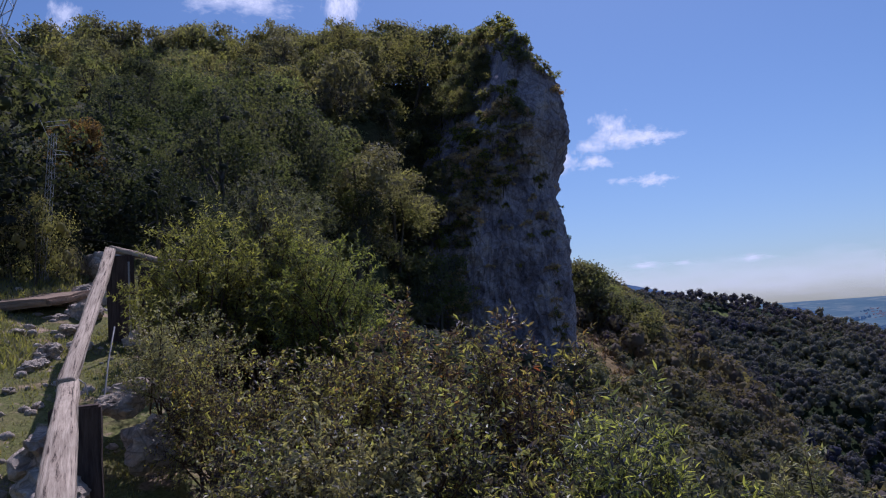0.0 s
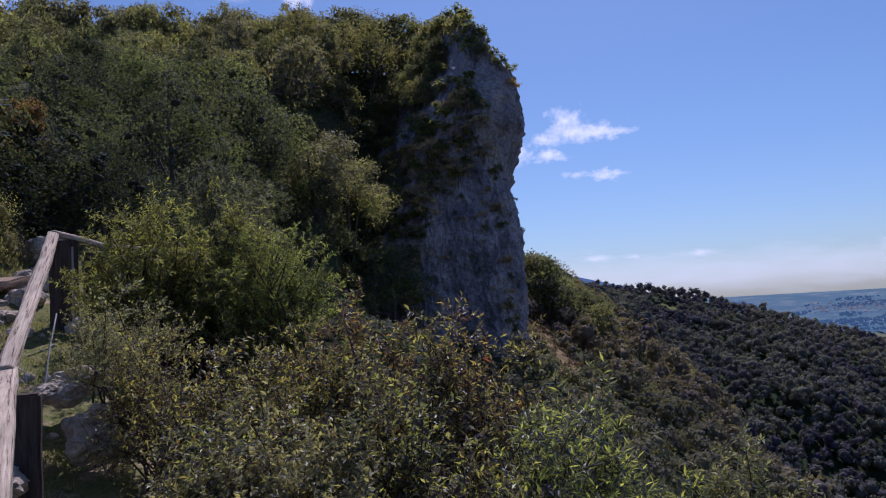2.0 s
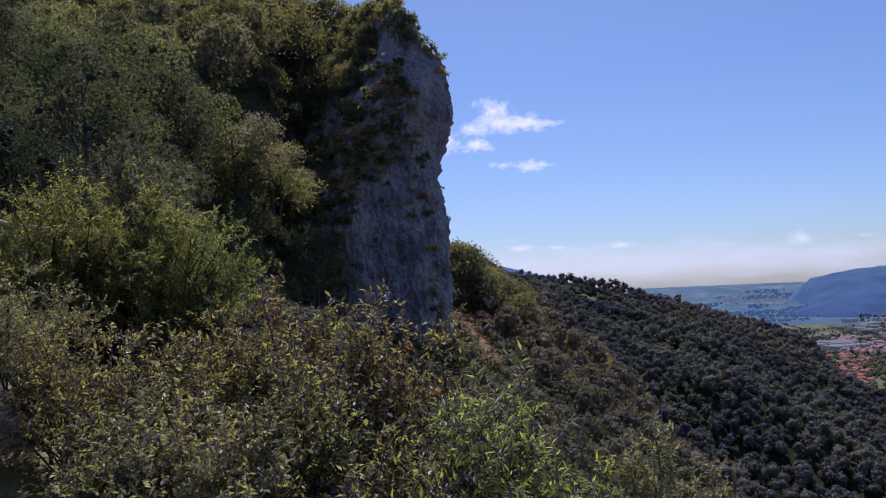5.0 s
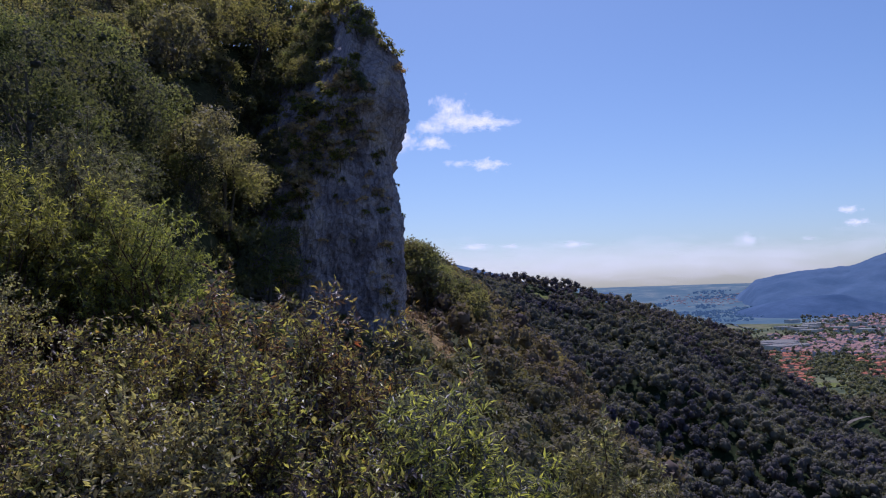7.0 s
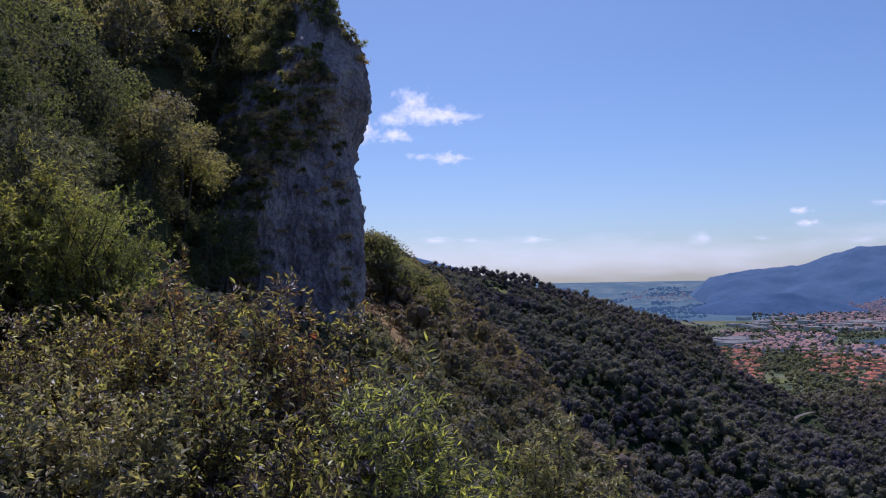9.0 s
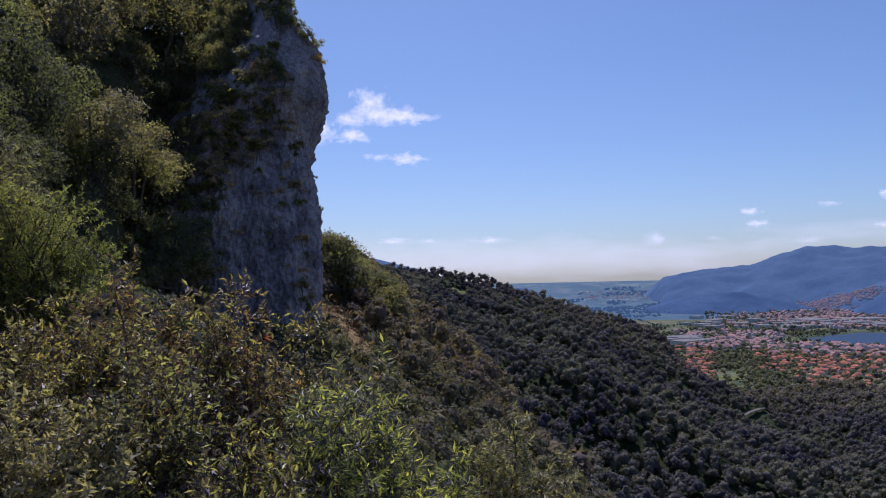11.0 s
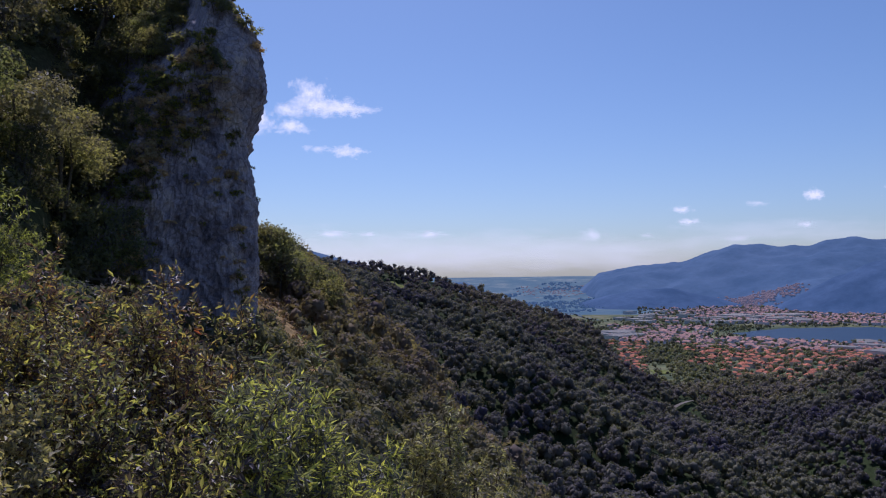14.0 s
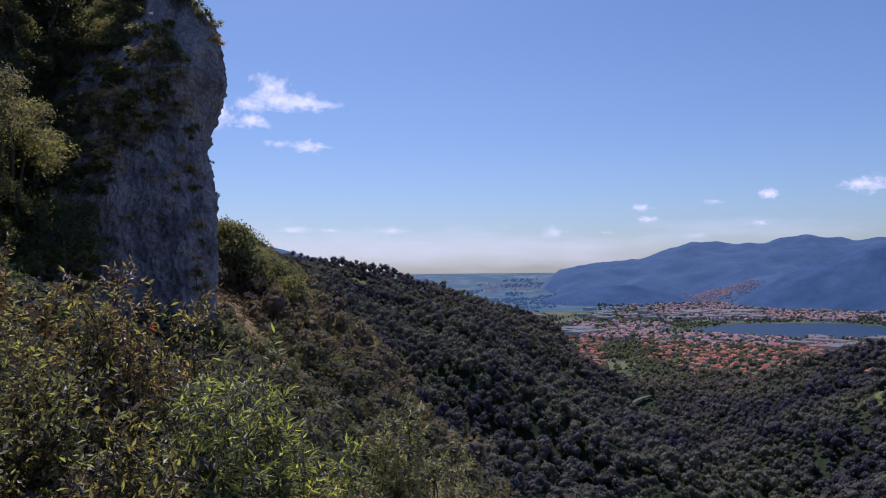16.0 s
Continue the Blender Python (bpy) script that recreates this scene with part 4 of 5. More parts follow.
# ---------------------------------------------------------------- near shrubs
def shrub(kind, az, r_, top, width, branches, twigs, per, leaf, aspect, mat, seed, label, category="shrub", low=0.35, twig_len=0.2, round_top=0.35, leafy_from=0.5):
    """A many-stemmed shrub: stems, twigs and single leaves."""
    g = np.random.default_rng(seed)
    x, y = xy(az, r_)
    z0 = float(height(x, y)) - 0.08
    H = top - z0
    root = new(kind)
    root.location = (x, y, z0)
    ang, rad = g.uniform(0, 2 * np.pi, branches), np.sqrt(g.uniform(0, 1, branches))
    ends = np.stack([np.cos(ang) * rad * width / 2, np.sin(ang) * rad * width / 2, H * g.uniform(low, 1.0, branches) ** 0.6 * (1 - round_top * rad ** 2) * g.uniform(0.86, 1.03, branches)], -1)
    stems, tw = [], []
    feet = g.normal(size=(branches, 3)) * np.array([0.07, 0.07, 0]) * width
    t = np.linspace(0, 1, 7)[:, None]
    for e, f0 in zip(ends, feet):
        c = f0 + np.array([e[0] * 0.25, e[1] * 0.25, e[2] * 0.65]) + g.normal(size=3) * 0.06 * H
        pts = (1 - t) ** 2 * f0 + 2 * t * (1 - t) * c + t ** 2 * e
        pts[1:-1] += g.normal(size=(5, 3)) * 0.018 * H
        stems.append((pts, np.linspace(0.007 * H + 0.003, 0.002, 7)))
        for u in g.uniform(leafy_from, 1.0, twigs) ** 0.6:
            k = min(5, int(u * 6))
            p = pts[k] + (pts[k + 1] - pts[k]) * (u * 6 - k)
            d = unit(pts[k + 1] - pts[k]) * 0.7 + g.normal(size=3) * 0.75 + np.array([0, 0, 0.25])
            tw.append(wander(p, unit(d), twig_len * g.uniform(0.5, 1.4), 4, g, 0.18, 0.06))
    tw = np.array(tw)
    for k, st in enumerate(stems):
        sv, sf = tube_arrays([st] + [(q, np.array([0.0022, 0.0018, 0.0013, 0.0008])) for q in tw[k * twigs:(k + 1) * twigs:3]], 3)
        part_np("stem", mesh_np("stem", sv, sf, TWIG, None, True), root)
    n, per = len(tw), round(per * 1.75)
    s = np.tile(np.linspace(0.12, 1.0, per) ** 0.75, n) * 2.999
    who = np.repeat(np.arange(n), per)
    k = s.astype(int)
    d = unit(tw[who, k + 1] - tw[who, k])
    pos = tw[who, k] + (tw[who, k + 1] - tw[who, k]) * (s - k)[:, None]
    out = unit(np.cross(d, g.normal(size=d.shape)))
    ax = d * 0.6 + out * 0.9 + np.array([0, 0, -0.12]) + g.normal(size=d.shape) * 0.25
    face = g.normal(size=d.shape) * 0.75 + np.array([0, -0.35, 0.9])
    v, f = leaf_arrays(pos, ax, leaf * 0.88 * g.uniform(0.5, 1.3, len(pos)), aspect * 0.85, g, 0.35, face)
    part_np("foliage", mesh_np("foliage", v, f, mat), root)
    return tagged(root, label, category, "shrubs below the fence")


NEAR = (
    # kind, bearing, range, top height, width, branches, twigs, leaves, leaf size, slenderness, material, label
    ("whitebeam_shrub", -12.6, 9.7, 4.0, 1.3, 44, 22, 9, 0.066, 0.5, LEAF_SILVER, "silvery shrub top behind the yellow-green shrub"),
    ("willow_shrub", -14.2, 9.0, 3.3, 2.1, 64, 24, 11, 0.062, 0.34, LEAF_LIME, "tall feathery yellow-green shrub with fine leaves"),
    ("willow_shrub", -18.0, 8.6, 3.05, 1.7, 55, 24, 11, 0.058, 0.34, LEAF_LIME, "tall feathery yellow-green shrub with fine leaves"),
    ("willow_shrub", -9.8, 8.6, 3.05, 1.8, 55, 24, 11, 0.058, 0.34, LEAF_LIME, "feathery yellow-green shrub with fine leaves"),
    ("thin_shrub", -19.6, 6.5, 2.05, 0.9, 30, 18, 10, 0.032, 0.5, LEAF_GREY, "sparse grey-green shrub with thin dark stems"),
    ("thin_shrub", -16.8, 5.9, 1.75, 1.0, 30, 20, 10, 0.032, 0.5, LEAF_BUSH, "sparse small-leaved shrub with thin dark stems"),
    ("dogwood_shrub", -3.4, 6.2, 1.93, 1.1, 42, 20, 10, 0.062, 0.42, LEAF_RED, "shrub with green leaves turning red and orange"),
    ("dogwood_shrub", -7.5, 6.0, 1.62, 1.2, 42, 20, 10, 0.055, 0.42, LEAF_BUSH, "dense bush with mid green leaves"),
    ("dogwood_shrub", -12.0, 5.4, 1.55, 1.3, 44, 20, 9, 0.045, 0.5, LEAF_BUSH, "dense bush with small dark green leaves"),
    ("privet_shrub", 1.2, 5.2, 1.76, 1.2, 40, 20, 9, 0.055, 0.42, LEAF_BUSH, "dense bush with small mid green leaves"),
    ("privet_shrub", 5.2, 5.4, 1.78, 1.2, 40, 20, 9, 0.058, 0.4, LEAF_RED, "dense bush with mottled green and red leaves"),
    ("privet_shrub", 8.8, 5.4, 1.7, 1.1, 40, 20, 9, 0.058, 0.4, LEAF_BUSH, "dense bush with small mid green leaves"),
    ("lance_shrub", 12.2, 4.3, 1.38, 0.9, 40, 18, 10, 0.072, 0.26, LEAF_LANCE, "bright green shrub with long narrow leaves"),
    ("lance_shrub", 9.0, 3.9, 1.38, 0.9, 40, 18, 10, 0.07, 0.26, LEAF_LANCE, "bright green shrub with long narrow leaves"),
    ("lance_shrub", 14.6, 3.9, 0.92, 0.85, 40, 18, 10, 0.072, 0.26, LEAF_LANCE, "bright green shrub with long narrow leaves"),
    ("lance_shrub", 17.2, 4.6, 0.72, 0.9, 44, 18, 10, 0.072, 0.26, LEAF_LANCE, "bright green shrub with long narrow leaves"),
    ("lance_shrub", 19.0, 4.8, 0.35, 0.8, 40, 18, 10, 0.07, 0.26, LEAF_LANCE, "bright green shrub with long narrow leaves"),
    ("privet_shrub", -14.2, 4.5, 1.05, 1.0, 46, 20, 9, 0.042, 0.55, LEAF_BUSH, "low bush with rounded yellow-green leaves"),
    ("privet_shrub", -9.5, 4.2, 1.20, 1.2, 46, 20, 9, 0.045, 0.55, LEAF_GREY, "low bush with pale rounded leaves"),
    ("privet_shrub", -2.5, 4.3, 1.28, 1.2, 46, 20, 9, 0.048, 0.5, LEAF_BUSH, "dense bush with mid green leaves"),
    ("privet_shrub", 4.0, 3.7, 1.08, 1.1, 46, 20, 9, 0.05, 0.45, LEAF_BUSH, "dense bush with mid green leaves"),
    ("sapling", 22.9, 7.0, 0.78, 0.6, 26, 20, 10, 0.07, 0.4, LEAF_GREY, "slender grey-green sapling on the steep slope"),
    ("sapling", 21.4, 6.8, 0.32, 1.1, 30, 18, 9, 0.065, 0.4, LEAF_GREY, "grey-green sapling on the steep slope"),
    ("sapling", 25.0, 7.0, 0.32, 1.2, 30, 18, 9, 0.065, 0.4, LEAF_GREY, "grey-green sapling on the steep slope"),
)
for n_, (kind, az, r_, top, w_, br, tw_, per, lf, asp, mat, label) in enumerate(NEAR):
    shrub(kind, az, r_, top, w_, br, tw_, per, lf, asp, mat, 100 + n_, label, leafy_from=0.2 if kind in ("willow_shrub", "whitebeam_shrub") else 0.5)


UNDER = [
    # this one is coloured as if deep in the wood's shadow
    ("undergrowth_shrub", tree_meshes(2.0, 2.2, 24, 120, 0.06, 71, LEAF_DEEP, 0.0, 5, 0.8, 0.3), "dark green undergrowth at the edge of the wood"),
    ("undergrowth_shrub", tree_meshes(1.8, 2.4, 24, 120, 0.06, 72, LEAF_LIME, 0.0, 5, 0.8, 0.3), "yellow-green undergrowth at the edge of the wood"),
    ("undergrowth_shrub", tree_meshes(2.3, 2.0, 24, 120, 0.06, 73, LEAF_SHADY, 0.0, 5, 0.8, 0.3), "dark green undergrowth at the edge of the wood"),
]
ru = random.Random(12)
for k in range(150):
    a, r_ = (ru.uniform(-15, 0.5), ru.uniform(24, 62)) if k < 80 else (ru.uniform(-9, 0.5), ru.uniform(50, 66))
    if r_ < float(np.interp(a, [-15, -9, -6, 0], [20, 32, 44, 52])):
        continue
    kind, meshes, label = ru.choice(CLIFF_BUSH[:2])
    s = ru.uniform(1.0, 1.8)
    make_tree("hillside_shrub", meshes, Matrix.Translation(place(a, r_, -0.2)) @ pose(0, 0, 0, 0, 0, ru.uniform(0, 360)) @ Matrix.Diagonal((s, s, s, 1)), "dark shrub between the trees of the hillside", "shrub", "undergrowth of the wood")
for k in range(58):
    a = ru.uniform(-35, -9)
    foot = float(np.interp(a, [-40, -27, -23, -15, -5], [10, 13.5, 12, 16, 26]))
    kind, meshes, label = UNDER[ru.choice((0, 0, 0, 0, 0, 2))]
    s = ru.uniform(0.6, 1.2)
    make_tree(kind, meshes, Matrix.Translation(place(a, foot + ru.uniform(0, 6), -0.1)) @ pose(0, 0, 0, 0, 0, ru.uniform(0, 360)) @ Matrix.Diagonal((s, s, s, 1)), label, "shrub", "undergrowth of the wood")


for k in range(60):  # low growth under the crest of the wood
    a, r_ = -31 + k * 0.58 + ru.uniform(-0.3, 0.3), ru.uniform(70, 75)
    kind, meshes, label = ru.choice(CLIFF_BUSH[:2])
    s = ru.uniform(1.2, 1.9)
    make_tree("crest_shrub", meshes, Matrix.Translation(place(a, r_, -0.3)) @ pose(0, 0, 0, 0, 0, ru.uniform(0, 360)) @ Matrix.Diagonal((s, s, s, 1)), "dark shrub under the trees of the crest", "shrub", "undergrowth of the wood")
special = (
    ("dry_tree", -26.2, 14.6, 16.4, LEAF_RUST, 81, "rust-brown dying tree at the edge of the wood"),
    ("whitebeam_tree", -5.6, 47.0, 14.4, LEAF_SILVER, 83, "pale silvery tree standing out of the dark wood"),
    ("ash_tree", -3.4, 52.0, 12.2, LEAF_OLIVE, 84, "sunlit olive tree beside the cliff"),
    ("ash_tree", -1.2, 54.0, 10.6, LEAF_OLIVE, 85, "sunlit olive tree beside the cliff"),
    ("poplar_tree", -24.8, 66.0, 22.3, LEAF_DARK, 86, "narrow tree rising above the wooded skyline"),
    ("bare_tree", -11.7, 67.0, 22.5, LEAF_SILVER, 87, "sparse tree rising above the wooded skyline"),
    ("oak_tree", -1.9, 68.0, 22.2, LEAF_DARK, 90, "round tree rising above the wooded skyline"),
    ("oak_tree", 0.5, 68.0, 22.2, LEAF_OLIVE, 91, "olive tree above the top of the cliff"),
    ("oak_tree", -6.6, 66.0, 22.4, LEAF_DARK, 88, "round tree rising above the wooded skyline"),
)
for k, (a, r_, el) in enumerate(((-28.5, 11.7, 9.9), (-29.7, 12.0, 8.8), (-27.2, 12.3, 8.6))):  # bright olive shrub and two in the shade-dark leaf before the mast's foot
    p = place(a, r_, -0.1)
    h = EYE_Z + r_ * math.tan(radians(el)) - p.z
    s = h / 1.75
    make_tree(UNDER[1][0], tree_meshes(2.0, 2.2, 36, 200, 0.038, 75 + k, LEAF_OLIVE if k < 1 else LEAF_DEEP, 0.0, 5, 0.8, 0.3), Matrix.Translation(p) @ pose(0, 0, 0, 0, 0, 70 * k) @ Matrix.Diagonal((s * 0.6, s * 0.6, s, 1)), "olive undergrowth before the foot of the mast" if k < 1 else UNDER[0][2], "shrub", "undergrowth of the wood")
for kind, a, r_, el, mat, seed, label in special:
    p = place(a, r_, -0.2)
    h = min(13.0 if r_ > 60 else 11.0 if r_ > 40 else 7.5, EYE_Z + r_ * math.tan(radians(el)) - p.z)
    slim = {"poplar_tree": 0.42, "bare_tree": 0.6}.get(kind, 0.5 if 40 < r_ < 60 else 0.42 if r_ < 20 else 0.75)
    near_ = r_ < 20
    make_tree(kind, tree_meshes(h, h * slim, 26 if kind == "bare_tree" else 40, 330 if near_ else 110, 0.05 if near_ else 0.17, seed, mat, 0.45 if 40 < r_ < 60 else 0.1, 2 if 40 < r_ < 60 else 7, 0.8, 0.15), Matrix.Translation(p), label)


# ---------------------------------------------------------------- fence
def log_rail(pts, wide, thick, seed, name, mat, parent, label=""):
    """A split log that follows pts, flat side down."""
    g = np.random.default_rng(seed)
    P = np.array(pts, float)
    seg = np.concatenate([[0], np.cumsum(np.linalg.norm(np.diff(P, axis=0), axis=1))])
    k, sides = max(8, int(seg[-1] / 0.05)), 14
    s = np.linspace(0, seg[-1], k)
    C = np.stack([np.interp(s, seg, P[:, i]) for i in range(3)], -1)
    d = unit(np.gradient(C, axis=0))
    side = unit(np.cross(d, np.array([0, 0, 1.0])))
    up = np.cross(side, d)
    ang = np.arange(sides) * 2 * np.pi / sides
    vs = []
    for i in range(k):
        for a in ang:
            ca, sn = math.cos(a), math.sin(a)
            cx, cz = math.copysign(abs(ca) ** 0.6, ca) * wide / 2, math.copysign(abs(sn) ** 0.6, sn) * thick
            if cz < 0:
                cz *= 0.45
            n1 = noise.noise(Vector((s[i] * 0.9, a * 1.3, seed))) * 0.16 + noise.noise(Vector((s[i] * 0.6, ca * 5.0 + sn * 3, seed + 9))) * 0.14 + noise.noise(Vector((s[i] * 3, ca * 2, seed + 5))) * 0.08
            vs.append(C[i] + side[i] * cx * (1 + n1) + up[i] * cz * (1 + n1))
    vs += [C[0], C[-1]]
    idx_ = np.arange(k * sides).reshape(k, sides)
    q = np.stack([idx_[:-1], np.roll(idx_, -1, 1)[:-1], np.roll(idx_, -1, 1)[1:], idx_[1:]], -1).reshape(-1, 4).tolist()
    me = bpy.data.meshes.new(name)
    caps = [(int(idx_[0][(j + 1) % sides]), int(idx_[0][j]), k * sides) for j in range(sides)] + [(int(idx_[-1][j]), int(idx_[-1][(j + 1) % sides]), k * sides + 1) for j in range(sides)]
    me.from_pydata([tuple(v) for v in vs], [], q + caps)
    me.materials.append(mat)
    uv = me.uv_layers.new(name="uv")
    for p_ in me.polygons:
        p_.use_smooth = True
        for li, vi in zip(p_.loop_indices, p_.vertices):
            vi = min(vi, k * sides - 1)
            turn_ = (vi % sides) / sides
            uv.data[li].uv = (s[vi // sides], abs(turn_ - 0.5) * 0.9 + seed)
    return part_np(name, me, parent, label)


def sleeper(name, x, y, z0, z1, wide, thick, turn, tilt, parent, seed):
    """An upright squared timber with worn edges."""
    bm = bmesh.new()
    bmesh.ops.create_cube(bm, size=1)
    bmesh.ops.scale(bm, vec=(wide, thick, z1 - z0), verts=bm.verts)
    bmesh.ops.bevel(bm, geom=bm.edges[:], offset=0.014, segments=2, affect="EDGES")
    bmesh.ops.subdivide_edges(bm, edges=[e for e in bm.edges if e.calc_length() > 0.3], cuts=14)
    for v in bm.verts:
        v.co += noise.noise_vector(v.co * 4 + Vector((seed, 0, 0))) * 0.008
    bm.transform(pose(x, y, (z0 + z1) / 2, 0, tilt, turn))
    return part(name, bm, SLEEPER_WOOD, parent)


def wire(name, pts, radius, mat, parent, label=""):
    v, f = tube_arrays([(np.array(pts), np.full(len(pts), radius))], 6)
    return part_np(name, mesh_np(name, v, f, mat, None, True), parent, label)


fence = new("wooden_fence")
tagged(fence, "rustic fence of weathered split logs on dark sleeper posts", "fence")
A0, A1, B, C = (-0.78, 1.45, 0.93), (-1.41, 2.70, 1.08), (-2.43, 4.82, 1.34), (-3.81, 8.59, 2.65)
log_rail([A0, A1, B], 0.128, 0.06, 1, "rail", OLD_WOOD, fence, "pale split log handrail")
log_rail([(-2.40, 4.74, 1.355), (-3.0, 6.35, 1.86), (-3.45, 7.6, 2.28), C], 0.118, 0.055, 2, "rail", OLD_WOOD, fence, "pale gnarled log handrail")
log_rail([(-3.80, 8.55, 2.66), (-3.62, 8.85, 2.60), (-3.45, 9.1, 2.53), (-3.0, 9.5, 2.50), (-2.2, 10.1, 2.42)], 0.085, 0.05, 3, "rail", OLD_WOOD, fence, "thin grey branch handrail")
sleeper("post", -2.44, 4.93, -0.4, 1.22, 0.30, 0.17, 21, 0, fence, 1)
sleeper("post", -3.76, 8.72, 0.6, 2.60, 0.29, 0.17, 21, 0, fence, 2)
sleeper("post", -3.54, 9.0, 0.9, 2.47, 0.24, 0.16, 21, 0, fence, 3)
sleeper("post", -0.85, 1.6, -0.4, 0.88, 0.30, 0.16, 21, 0, fence, 4)
wire("binding_wire", [(-2.50, 4.80, 1.33), (-2.47, 4.83, 1.40), (-2.41, 4.86, 1.41), (-2.35, 4.88, 1.36), (-2.34, 4.88, 1.29)], 0.005, WIRE, fence)
wire("guy_wire", [(-3.55, 8.45, 2.5), (-3.53, 8.40, 1.9), (-3.50, 8.35, 1.3)], 0.011, WIRE, fence)
wire("guy_wire", [(-3.0, 6.8, 1.75), (-2.93, 6.5, 1.45), (-2.86, 6.2, 1.0)], 0.008, WIRE, fence)


# ---------------------------------------------------------------- rocks, step and grass of the terrace
def rock(name, x, y, z, sx, sy, sz, seed, turn, label, mat=PALE_ROCK):
    bm = bmesh.new()
    bmesh.ops.create_icosphere(bm, subdivisions=4, radius=1)
    for v in bm.verts:
        n = v.co.normalized()
        k = 1 + noise.noise(n * 1.3 + Vector((seed, 0, 0))) * 0.45 - abs(noise.noise(n * 2.6 + Vector((0, seed, 0)))) * 0.35 + noise.noise(n * 7 + Vector((0, 0, seed))) * 0.07 + noise.noise(n * 15) * 0.03
        v.co = Vector((n.x * sx, n.y * sy, n.z * sz)) * k
    bm.transform(pose(x, y, z, 0, 0, turn))
    me = bpy.data.meshes.new(name)
    bm.to_mesh(me)
    bm.free()
    me.materials.append(mat)
    return tagged(new(name, me), label, "rock")


def rock_at(az, r_, size, tall, seed, label="pale weathered limestone rock set in the turf", lift=0.0):
    x, y = xy(az, r_)
    return rock("rock", x, y, float(height(x, y)) + lift, size, size * 0.75, size * tall, seed, seed * 47, label)


rock("boulder", *xy(-21.8, 6.0), 0.86, 0.2, 0.18, 0.2, 3, 20, "pale limestone boulder below the fence")
rock("boulder", *xy(-23.8, 6.3), 1.14, 0.22, 0.16, 0.09, 4, 60, "mossy limestone block below the fence")
rock("boulder", *xy(-22.4, 6.9), 1.2, 0.22, 0.18, 0.12, 14, 10, "pale limestone block below the fence")
rock("boulder", *xy(-27.6, 6.4), 0.85, 0.24, 0.62, 0.2, 5, 20, "long pale limestone slab beside the fence")
rock("boulder", *xy(-27.9, 5.4), 0.72, 0.22, 0.3, 0.14, 6, 30, "grey limestone slab beside the fence")
for n_, (a, r_, s, t_) in enumerate(((-29.8, 4.9, 0.2, 0.5), (-29.0, 8.6, 0.19, 0.5), (-27.9, 9.0, 0.28, 0.5), (-28.5, 8.7, 0.15, 0.5), (-26.0, 9.2, 0.2, 0.6), (-26.6, 9.8, 0.25, 0.5), (-25.6, 10.4, 0.4, 0.6), (-25.2, 11.2, 0.45, 0.7), (-26.3, 10.9, 0.35, 0.5), (-22.0, 9.2, 0.35, 0.7), (-29.6, 9.8, 0.14, 0.4), (-27.4, 10.3, 0.2, 0.4), (-30.2, 8.0, 0.1, 0.5), (-28.6, 7.6, 0.09, 0.6), (-24.6, 12.5, 0.6, 0.7), (-26.8, 13.2, 0.5, 0.6))):
    rock_at(a, r_, s * 0.72, t_, 20 + n_, lift=s * 0.05)
x, y = xy(-29.3, 11.0)
bm = bmesh.new()
bmesh.ops.create_cube(bm, size=1)
bmesh.ops.scale(bm, vec=(1.9, 0.95, 0.1), verts=bm.verts)
bmesh.ops.bevel(bm, geom=bm.edges[:], offset=0.03, segments=2, affect="EDGES")
bmesh.ops.subdivide_edges(bm, edges=[e for e in bm.edges if e.calc_length() > 0.4], cuts=10)
for v in bm.verts:
    v.co += noise.noise_vector(v.co * 3.1) * 0.025
bm.transform(pose(x - 0.25, y, float(height(x, y)) + 0.02, 8, 0, -8))
step = part("path_step", bm, STEP_WOOD, None)
tagged(step, "dusty brown timber step across the grassy path", "step")


gp = random.Random(19)
spots_p = []
for _ in range(170):
    a, r_ = gp.uniform(-34, -24), gp.uniform(4.2, 13)
    px_, py_ = xy(a, r_)
    if 0.926 * px_ + 0.377 * py_ + 0.29 < 0.1:
        spots_p.append((px_, py_, float(height(px_, py_)) + 0.005))
pc = np.array(spots_p)
sv_, sf_ = cores(pc, np.array([gp.uniform(0.015, 0.06) for _ in spots_p]), 91, np.array([1.2, 1.0, 0.85]), 2)
tagged(new("pebbles", mesh_np("pebbles", sv_, sf_, PALE_ROCK, None, True)), "pale stones strewn over the path terrace", "stones", kind="stuff")
g = np.random.default_rng(9)
nb = 60000
ga, gr = g.uniform(-36, -21, nb), np.sqrt(g.uniform(3.0 ** 2, 15.0 ** 2, nb))
bx, by = np.sin(np.radians(ga)) * gr, np.cos(np.radians(ga)) * gr
keep = (0.926 * bx + 0.377 * by + 0.29 < 0.25) & (waves(bx, by, 0.5, 71) + g.normal(size=nb) * 0.45 > -0.35)
bx, by = bx[keep], by[keep]
base = np.stack([bx, by, height(bx, by) - 0.01], -1)
gv, gf = leaf_arrays(base, g.normal(size=base.shape) * 0.45 + np.array([0, 0, 1.0]), g.uniform(0.025, 0.06, len(base)) * (1 + 0.8 * (waves(bx, by, 0.9, 72) > 0.6)), 0.24, g, 0.2)
tagged(new("grass", mesh_np("grass", gv, gf, BLADE)), "short tufted grass on the path terrace", "grass", kind="stuff")


